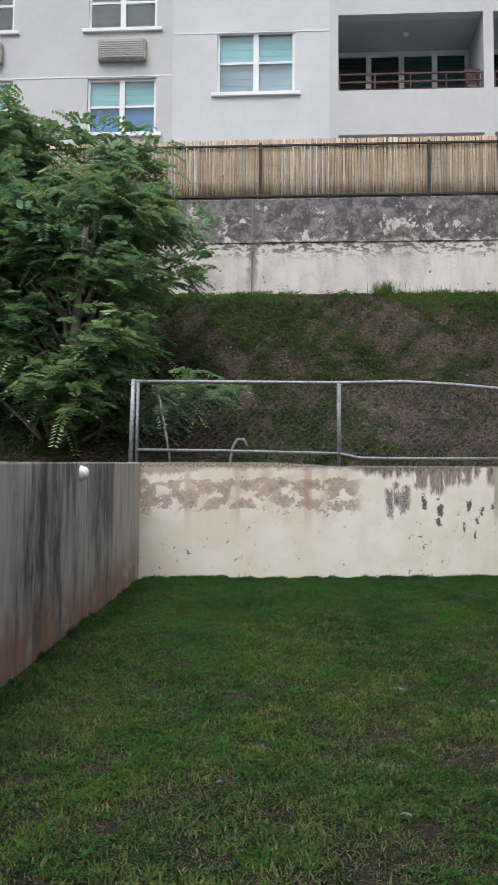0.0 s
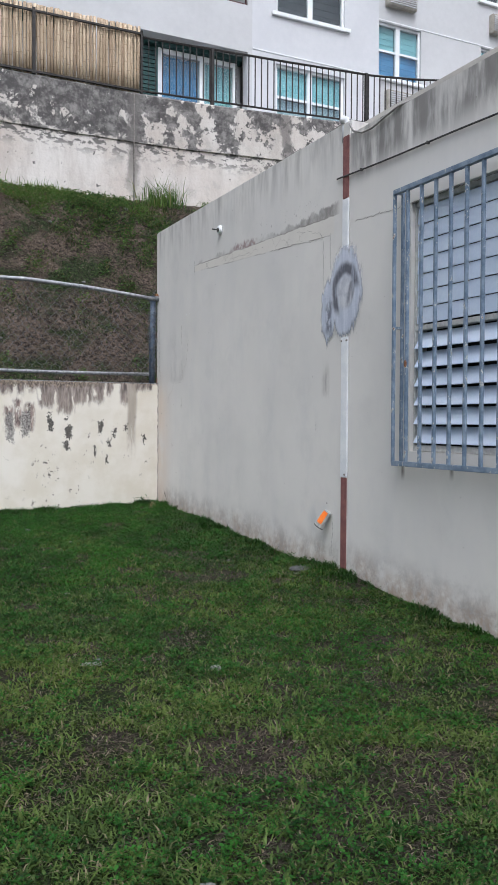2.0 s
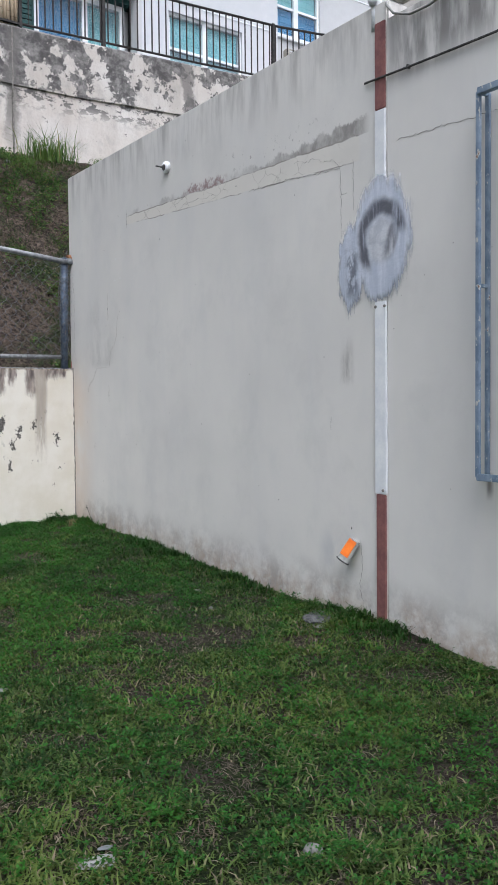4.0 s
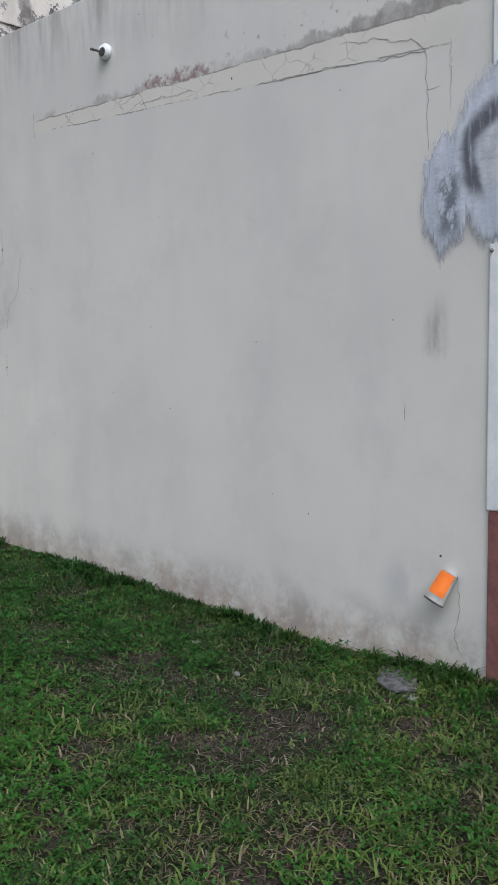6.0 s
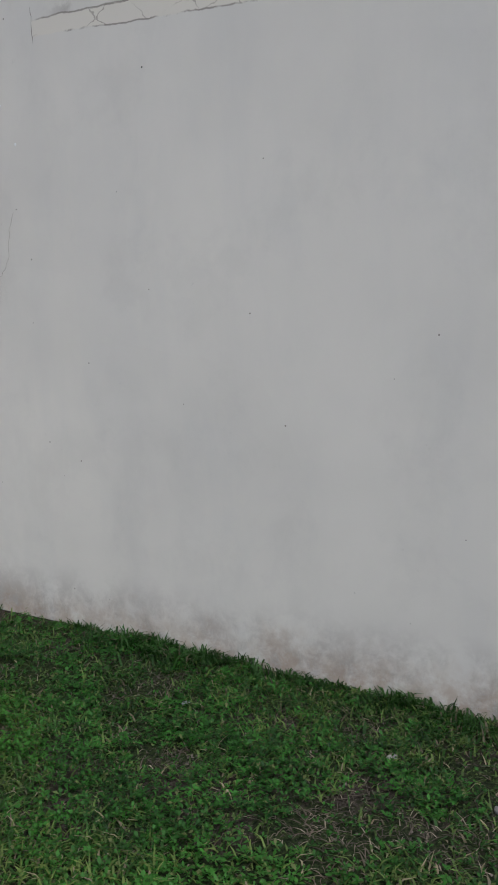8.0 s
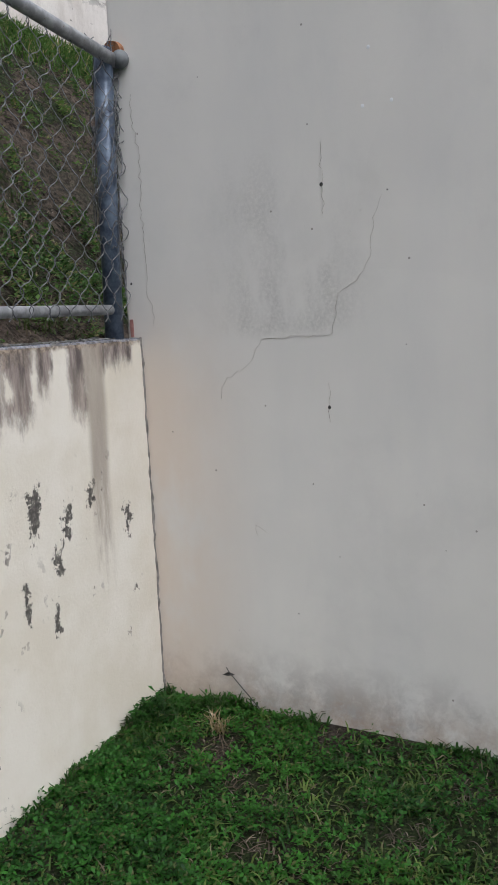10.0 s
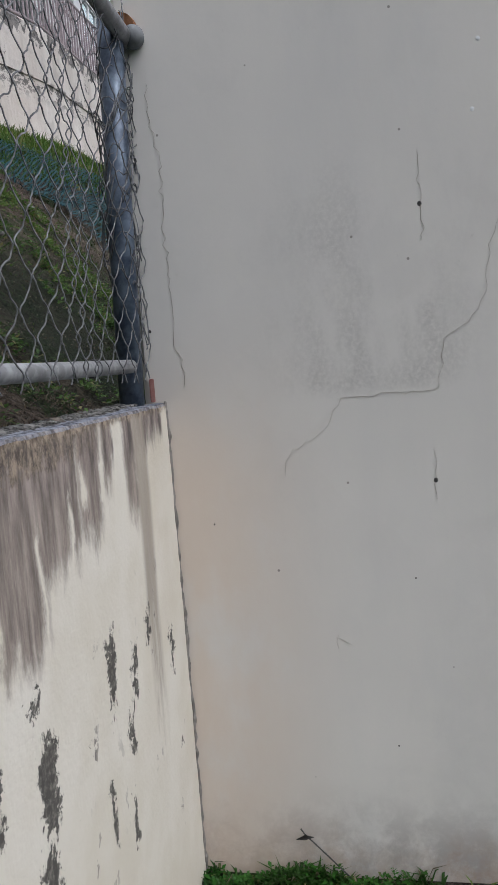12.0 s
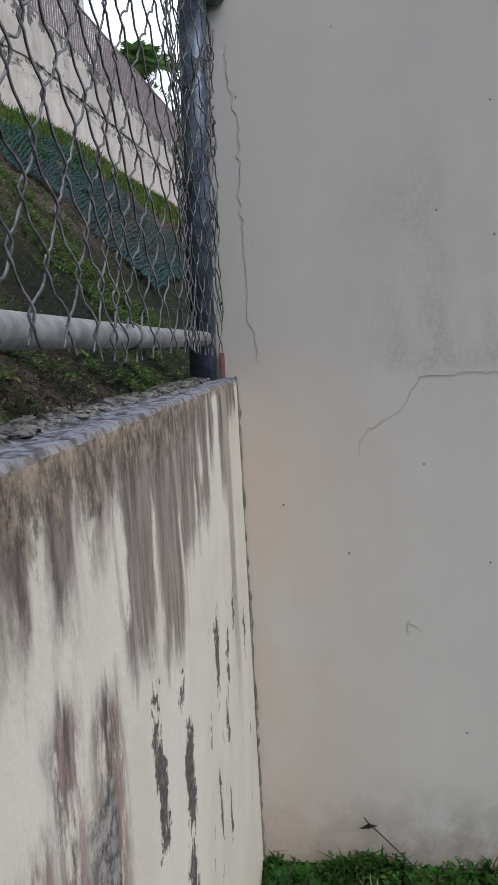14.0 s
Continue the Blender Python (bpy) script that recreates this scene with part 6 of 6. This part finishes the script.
def build_apartments():
    b = thing("apartment_building", (6.0, FY, 7.4), "white and grey apartment block with balconies and sash windows", "building")
    off = Matrix.Translation((-6.0, -FY, -7.4))
    levels = (0, 1, 2)
    # white panels
    for x0, x1, wx0, wx1 in ((-6.15, -2.30, -5.056, -3.156), (5.30, 8.92, 5.95, 7.89), (15.5, 19.3, 16.2, 18.1), (26.7, 31.0, 27.6, 29.5)):
        zs = [(10.905 + 2.7 * k, 12.45 + 2.7 * k) for k in levels] + [(8.17, 9.68)]
        facade(b, x0, x1, FY, [(wx0, wx1, z, w) for z, w in zs], M_FACADE)
        for i, (z, w) in enumerate(zs):
            dark = x0 > 5 and i == 0
            add_window(b, wx0, wx1, z, w, FY, M_DARK if dark else M_TEAL, M_DARK if dark else M_GREYBLIND)
        if x1 < 10:
            part("panel_joint", boxed(x0 + 0.02, x1 - 0.02, FY - 0.012, FY - 0.002, 12.42 - 0.015, 12.42 + 0.015) if x0 < 0 else boxed(x0 + 0.02, x1 - 0.02, FY - 0.012, FY - 0.002, 9.9, 9.93), M_FRAME, b)
    # grey panels, a little set back
    gy = FY + 0.25
    cols = {(-14.5, -6.16): ((-8.33, -6.60), (-11.9, -10.24)), (8.93, 15.49): ((9.0, 10.45), (12.5, 13.95))}
    for (x0, x1), pairs in cols.items():
        holes, units = [], []
        for a, c in pairs:
            for k in (-1, 0, 1, 2):
                holes.append((a, c, 10.06 + 2.7 * k, 11.47 + 2.7 * k))
        facade(b, x0, x1, gy, [h for h in holes if h[2] > 8], M_FACADE_GREY)
        for h in holes:
            if h[2] > 8:
                upper = h[2] > 12
                add_window(b, h[0], h[1], h[2], h[3], gy, M_DARK if upper else M_TEAL, M_DARK if upper else M_BLUE)
        for a, c in pairs:
            for k in (-1, 0, 1):
                add_unit(b, a + 0.28, c - 0.25, 11.88 + 2.7 * k, 12.40 + 2.7 * k, gy)
        part("panel_joint", boxed(x0 + 0.02, x1 - 0.02, gy - 0.012, gy - 0.002, 11.50, 11.53), M_FRAME, b)
    for x0, x1 in ((-2.299, 5.299), (19.301, 26.699)):
        add_balconies(b, x0, x1)
    add_terrace_door(b, 3.08, 5.10)
    part("roof", boxed(-14.6, 31.2, FY - 0.3, FY + 12, 19.0, 19.3), M_FACADE_GREY, b)
    part("end_wall", boxed(31.001, 31.3, FY, FY + 11.9, 7.3, 18.99), M_FACADE_GREY, b)
    part("back_wall", boxed(-14.5, 31.0, FY + 11.7, FY + 11.9, 7.3, 18.99), M_FACADE_GREY, b)
    part("end_wall", boxed(-14.8, -14.501, FY, FY + 11.9, 7.3, 18.99), M_FACADE_GREY, b)
    # dark red folding chair on the balcony
    ch = bmesh.new()
    for dx in (0, 0.34):
        tube(ch, [(0.95 + dx, FY + 0.25, 10.36), (1.12 + dx * 0.8, FY + 0.55, 11.62)], 0.022, 8)
        tube(ch, [(1.12 + dx, FY + 0.65, 10.36), (0.98 + dx * 0.8, FY + 0.2, 11.35)], 0.02, 8)
    box(ch, 1.02, 1.40, FY + 0.47, FY + 0.50, 11.25, 11.6)
    box(ch, 0.98, 1.36, FY + 0.25, FY + 0.55, 10.80, 10.84)
    part("folded_chair", ch, M_MAROON, b, "dark red folded chair on the balcony")
    for c in b.children:
        c.matrix_parent_inverse = off
    return b


# ---- plants ----
def frond_arrays(rng, root, d, length, pairs, leaf_l, leaf_w, droop):
    """One feathery frond: leaflets in pairs along a drooping stem."""
    d = d / np.linalg.norm(d)
    side = np.cross(d, (0, 0, 1.0))
    side /= max(np.linalg.norm(side), 1e-6)
    t = (np.arange(pairs) + 0.6) / pairs
    p = root + np.outer(t * length, d) + np.outer(-droop * length * t ** 2, (0, 0, 1.0))
    out = []
    for s in (-1, 1):
        v = side * s + d * 0.45 + np.array((0, 0, -0.25)) + rng.normal(0, 0.14, (pairs, 3))
        v /= np.linalg.norm(v, axis=1)[:, None]
        l = leaf_l * (1.0 - 0.55 * np.abs(t - 0.4))[:, None]
        w = d * leaf_w
        out.append(np.stack((p, p + v * l * 0.5 + w, p + v * l, p + v * l * 0.5 - w), 1))
    return np.concatenate(out).reshape(-1, 3)


def feather_tree(base, seed, limbs, spread, fronds, label, low=0.12):
    rng = np.random.default_rng(seed)
    t = thing("tree", base, label, "tree")
    bm = bmesh.new()
    h = spread[2]
    lean = rng.normal(0, 0.10, 2)
    trunk = [(lean[0] * z + 0.05 * math.sin(z * 1.3), lean[1] * z, z) for z in np.linspace(-0.3, h * 0.62, 9)]
    tube(bm, trunk, [0.115 - 0.0085 * i for i in range(9)], 10)
    part("trunk", bm, M_BARK, t, smooth=True)
    tips = []
    for i in range(limbs):
        k = rng.uniform(low, 1.0)
        s = Vector(trunk[min(8, int(k * 8))])
        a = rng.uniform(0, 2 * math.pi)
        reach = rng.uniform(0.45, 1.0)
        e = Vector((math.cos(a) * spread[0] * reach, math.sin(a) * spread[1] * reach, h * (0.12 + 0.88 * k) * rng.uniform(0.72, 1.08) - 0.2))
        if e.z < 0.5:
            e.z = 0.5
        mid = s.lerp(e, 0.5) + Vector((rng.normal(0, 0.12), rng.normal(0, 0.12), 0.30))
        q = [s, s.lerp(mid, 0.5) + Vector((0, 0, 0.05)), mid, mid.lerp(e, 0.5) + Vector((0, 0, 0.1)), e]
        bm = bmesh.new()
        tube(bm, q, [0.042, 0.034, 0.025, 0.016, 0.007], 6)
        part("limb", bm, M_BARK, t, smooth=True)
        for u in np.linspace(0.5, 1.0, 8):
            f = u * 4
            j = min(3, int(f))
            tips.append((np.array(q[j].lerp(q[j + 1], f - j)), np.array((e - s).normalized())))
    chunks = []
    for i in range(fronds):
        p, d = tips[rng.integers(len(tips))]
        d = d * 0.6 + rng.normal(0, 0.65, 3)
        d[2] = d[2] * 0.45 + 0.05
        chunks.append(frond_arrays(rng, p + rng.normal(0, 0.16, 3), d, rng.uniform(0.26, 0.5), 12, 0.145, 0.024, 0.55))
    co = np.concatenate(chunks)
    n = len(co) // 4
    crown = quick("crown", co, np.arange(n * 4).reshape(-1, 4), M_FROND)
    crown.parent = t
    return t


def build_palm():
    base = Vector((37.0, 7.4, 7.8))
    t = thing("palm_tree", base, "distant palm tree above the upper wall", "palm tree")
    rng = np.random.default_rng(31)
    part("trunk", pipe([(0, 0, -0.2), (0.1, 0, 2.0), (0.05, 0, 6.7)], [0.2, 0.16, 0.14], 10), M_BARK, t, smooth=True)
    chunks = []
    for i in range(44):
        a = rng.uniform(0, 2 * math.pi)
        up = rng.uniform(0.1, 1.8)
        chunks.append(frond_arrays(rng, np.array((0.05, 0, 6.7)), np.array((math.cos(a), math.sin(a), up)), rng.uniform(1.7, 2.6), 34, 0.75, 0.06, 0.5))
    co = np.concatenate(chunks)
    crown = quick("crown", co, np.arange(len(co)).reshape(-1, 4), M_PALM)
    crown.parent = t


# ---- small things ----
def lump(name, at, r, squash, material, label, category, seed, group=""):
    rng = np.random.default_rng(seed)
    bm = bmesh.new()
    bmesh.ops.create_icosphere(bm, subdivisions=3, radius=r)
    k = rng.normal(0, 1, (3, 3))
    for v in bm.verts:
        q = v.co / r
        v.co *= 1 + 0.16 * math.sin(2.3 * q.x + k[0][0]) * math.sin(2.9 * q.y + k[0][1]) + 0.07 * math.sin(7 * q.z + 5 * q.x + k[1][0])
    bm.transform(Matrix.Rotation(rng.uniform(0, 6), 4, "Z") @ Matrix.Diagonal((*squash, 1)))
    ob = part(name, bm, material, smooth=True)
    ob.location = at
    return tagged(ob, label, category, group)


TILT = Matrix.Rotation(radians(26), 4, "Y") @ Matrix.Rotation(radians(20), 4, "X") @ Matrix.Diagonal((0.85, 0.85, 0.85, 1))


def build_small_things():
    c = thing("tap_cover", (-0.055, -4.055, 0.235), "cloudy plastic cup with orange tape on the house wall", "tap cover")
    bm = bmesh.new()
    bmesh.ops.create_cone(bm, cap_ends=True, segments=20, radius1=0.052, radius2=0.044, depth=0.17)
    bm.transform(TILT @ Matrix.Diagonal((0.75, 1, 1, 1)))
    part("cup", bm, M_CLEAR, c, smooth=False)
    bm = bmesh.new()
    n = 10
    rows = []
    for i in range(n + 1):
        a = radians(180 - 62 + 124 * i / n)
        rows.append([bm.verts.new((math.cos(a) * r * 0.75, math.sin(a) * r, z)) for r, z in ((0.0535, -0.045), (0.0525, 0.0), (0.050, 0.08))])
    for a, b in zip(rows, rows[1:]):
        for k in range(2):
            bm.faces.new((a[k], b[k], b[k + 1], a[k + 1]))
    bm.transform(TILT)
    part("tape", bm, M_ORANGE, c, "bright orange tape")
    bm = bmesh.new()
    pts = [(-0.75 * 0.054 * math.cos(a), 0.054 * math.sin(a), -0.083) for a in np.linspace(0, 2 * math.pi, 21)]
    tube(bm, pts, 0.005, 6)
    bm.transform(TILT)
    part("rim", bm, M_CABLE, c)

    # A round white lamp base with its bolt, built as a short tube.
    s = thing("pipe_stub", (0.0, -1.887, 3.008), "round white lamp base with a dark bolt on the wall", "pipe")
    part("pipe", pipe([(0.0, 0, 0), (-0.02, 0.0, 0.0), (-0.035, 0.0, 0.0)], [0.045, 0.045, 0.036], 16), M_WHITE, s, smooth=True)
    part("bolt", pipe([(-0.03, 0.01, 0.0), (-0.08, 0.05, 0.012)], 0.007, 8), M_CABLE, s)
    part("plug", pipe([(-0.0352, 0.0, -0.004), (-0.04, 0.0, -0.004)], [0.026, 0.022], 14), M_CABLE, s)

    k = thing("black_cable", (0, -5.6, 2.9), "black cable clipped along the house wall", "cable")
    pts = [(-0.012, -4.16 + 5.6, 0.045)] + [(-0.014, y + 5.6, 2.944 - 0.042 * (-4.18 - y) - 2.9 + 0.004 * math.sin(3 * y)) for y in np.linspace(-4.2, -8.5, 30)]
    part("cable_run", pipe(pts, 0.0065, 8), M_CABLE, k)
    for y in (-4.5, -5.3, -6.2, -7.1):
        part("clip", boxed(-0.022, 0.0, y + 5.595, y + 5.605, 0.034 - 0.042 * (-4.18 - y), 0.054 - 0.042 * (-4.18 - y)), M_CABLE, k)
    k = thing("roof_cable", (0, -4.4, 3.25), "slack grey cable hanging over the parapet", "cable")
    part("cable_run", pipe([(0.03, 0.10, 0.125), (-0.015, 0.06, 0.07), (-0.02, 0.0, 0.0), (-0.02, -0.12, -0.05), (-0.02, -0.26, -0.055), (-0.02, -0.42, -0.025), (-0.012, -0.56, 0.003), (0.04, -0.72, 0.012), (0.12, -0.95, 0.012)], 0.008, 8), M_GREYCABLE, k, smooth=True)

    grp = "stones in the lawn"
    for i, (x, y, r, sq, m) in enumerate(((-0.16, -3.90, 0.12, (0.75, 1.35, 0.12), M_SLAB), (-1.014, -0.70, 0.024, (1.1, 0.8, 0.7), M_STONE), (-0.27, -4.02, 0.045, (1.2, 0.8, 0.12), M_STONE),
                                             (-0.55, -3.3, 0.018, (1, 0.8, 0.7), M_STONE), (-1.6, -2.0, 0.02, (1.2, 0.8, 0.6), M_STONE),
                                             (-2.332, -5.40, 0.05, (1.3, 0.8, 0.15), M_CEMENT), (-1.739, -5.73, 0.035, (1, 0.9, 0.6), M_STONE), (-1.85, -1.25, 0.03, (1, 0.8, 0.8), M_STONE), (-2.1, -3.9, 0.025, (1, 0.8, 0.6), M_STONE),
                                             (-0.4, -2.9, 0.02, (1.4, 0.8, 0.5), M_STONE), (-2.55, -7.5, 0.03, (1, 0.8, 0.5), M_STONE), (-3.016, -1.06, 0.025, (1.2, 0.8, 0.5), M_STONE), (-4.6, -2.9, 0.025, (1.2, 0.8, 0.5), M_STONE))):
        lump("stone", (x, y, float(lawn_z(x, y)) + r * sq[2] * 0.3 + 0.003), r, sq, m, "flat weathered stone lying in the grass" if r > 0.06 else "small pale stone in the grass", "stone", i, grp)
    for i, (x, y) in enumerate(((-3.472, -7.132), (-3.85, -3.86), (-0.40, -2.05), (-2.28, -5.35))):
        lump("paper_scrap", (x, y, float(lawn_z(x, y)) + 0.010), 0.018, (1.3, 0.8, 0.16), M_CLOUD, "dirty white scrap of litter on the grass", "litter", 40 + i, "litter")
    rng = np.random.default_rng(50)
    for i in range(20):
        x, k = rng.uniform(-4.5, 8), rng.uniform(0.15, 0.9)
        y = 0.14 + k * (upper_line(x) - 0.14)
        lump("stone", (x, y, float(hill_z(x, y)) + 0.01), rng.uniform(0.015, 0.05), (1.2, 0.9, 0.6), M_STONE if i % 3 else M_CEMENT, "pale stone half sunk in the slope", "stone", 60 + i, "stones on the slope")
    # sticks and a bent pipe behind the fence
    part_ob = part("stick", pipe([(-4.95, 1.0, 1.25), (-5.05, 1.02, 1.9), (-5.19, 1.05, 2.62)], [0.022, 0.02, 0.014], 8), M_STONE, smooth=True)
    tagged(part_ob, "pale weathered stick leaning on the slope", "stick")
    part_ob = part("bent_pipe", pipe([(-4.15, 1.0, 1.2), (-4.05, 1.0, 1.8), (-3.98, 1.0, 1.93), (-3.88, 1.0, 1.93), (-3.83, 1.0, 1.83)], 0.022, 10), M_GALV, smooth=True)
    tagged(part_ob, "short grey pipe with a hooked end on the slope", "pipe")
    # a dry tuft and a seedling at the corner
    rng = np.random.default_rng(71)
    n = 60
    tx, ty = rng.normal(-0.19, 0.022, n), rng.normal(-0.34, 0.022, n)
    tagged(blades("dry_tuft", tx, ty, lawn_z(tx, ty), rng, 0.085, 0.0028, 0.9, M_DRY, "", ""), "pale dry grass tuft near the corner of the walls", "grass")
    n = 26
    tx, ty = rng.normal(-0.24, 0.05, n), rng.normal(-0.05, 0.014, n)
    sprigs("seedling", tx, ty, lawn_z(tx, ty), rng, 0.016, 0.075, 4, M_LEAFLET, "small green seedlings at the foot of the low wall", "weeds")
    # weed stalk at the foot of the wall
    w = thing("weed_stalk", (-0.02, -0.32, 0.13), "dry weed stalk with one small leaf against the wall", "weed")
    part("stem", pipe([(-0.01, -0.14, -0.12), (-0.015, -0.06, -0.03), (-0.01, 0.0, 0.03), (-0.005, 0.012, 0.045)], 0.0022, 6), M_CABLE, w)
    bm = bmesh.new()
    vs = [bm.verts.new(p) for p in ((-0.01, 0.03, 0.012), (-0.014, 0.0, 0.03), (-0.012, -0.03, 0.022), (-0.016, 0.0, 0.014))]
    bm.faces.new(vs)
    bmesh.ops.solidify(bm, geom=bm.faces[:], thickness=0.0015)
    part("leaf", bm, M_CABLE, w)


def build_net():
    """A torn piece of green netting draped down the slope."""
    rng = np.random.default_rng(17)
    t = thing("green_net", (11, 3.5, 4.5), "torn teal plastic netting draped down the slope", "netting")
    bm = bmesh.new()
    n, m = 90, 26
    a, b, c, d = (np.array(p) for p in ((8.6, 0.96), (16.5, 0.50), (9.4, 0.34), (8.0, 0.84)))
    vs = []
    for i in range(n):
        u = i / (n - 1)
        for j in range(m):
            w = j / (m - 1)
            x, k = (a * (1 - u) + b * u) * (1 - w) + (d * (1 - u) + c * u) * w
            x, k = x + 0.12 * math.sin(9 * u + 2 * w), k + 0.012 * math.sin(13 * u)
            y = 0.14 + k * (upper_line(x) - 0.14)
            z = float(hill_z(x, y)) + 0.10 + 0.05 * math.sin(17 * u + 5 * w) + rng.normal(0, 0.012)
            vs.append(bm.verts.new((x - 11 + rng.normal(0, 0.015), y - 3.5, z - 4.5)))
    for i in range(n - 1):
        for j in range(m - 1):
            if rng.uniform() < 0.92:
                q = i * m + j
                bm.faces.new((vs[q], vs[q + m], vs[q + m + 1], vs[q + 1]))
    bmesh.ops.wireframe(bm, faces=bm.faces[:], thickness=0.034, use_replace=True, use_even_offset=False)
    part("net_piece", bm, M_NET, t)


def build_backdrop():
    """The bright overcast far beyond the slope, a plain curved sheet."""
    n = 24
    a = np.linspace(radians(-12), radians(50), n)
    co = np.array([(95 * math.cos(t), 95 * math.sin(t), z) for t in a for z in (-6.0, 75.0)])
    k = (np.arange(n - 1) * 2)[:, None]
    structure(quick("backdrop", co, k + np.array((0, 1, 3, 2)), M_BACKDROP), "bright overcast sky in the far distance", "sky")


# ---- build ----
build_backdrop()
build_ground()
build_hill()
wall_e, wall_end = build_east_wall()
build_low_wall()
build_west_wall()
build_upper_wall()
build_apartments()
build_wall_details(wall_e, wall_end)
build_cement_patch(wall_end)
build_pipe_strip()
build_jalousie()
build_grille()
build_fence()
build_railing()
build_bamboo_fence()
feather_tree((-7.05, 1.9, 1.5), 3, 80, (2.9, 1.6, 6.0), 6500, "broad feathery-leaved green tree behind the wall")
feather_tree((-8.7, 2.8, 2.6), 5, 50, (2.3, 1.6, 6.2), 4000, "tall feathery-leaved green tree on the slope")
build_palm()
build_net()
grass_tuft(-1.25, 5.75, 5.27, 260, 0.32, 0.14, 1)
grass_tuft(2.05, 5.45, 5.12, 420, 0.50, 0.22, 2)
grass_tuft(-0.25, 5.7, 5.25, 120, 0.2, 0.2, 3)
build_small_things()
build_grass()
build_hill_grass()
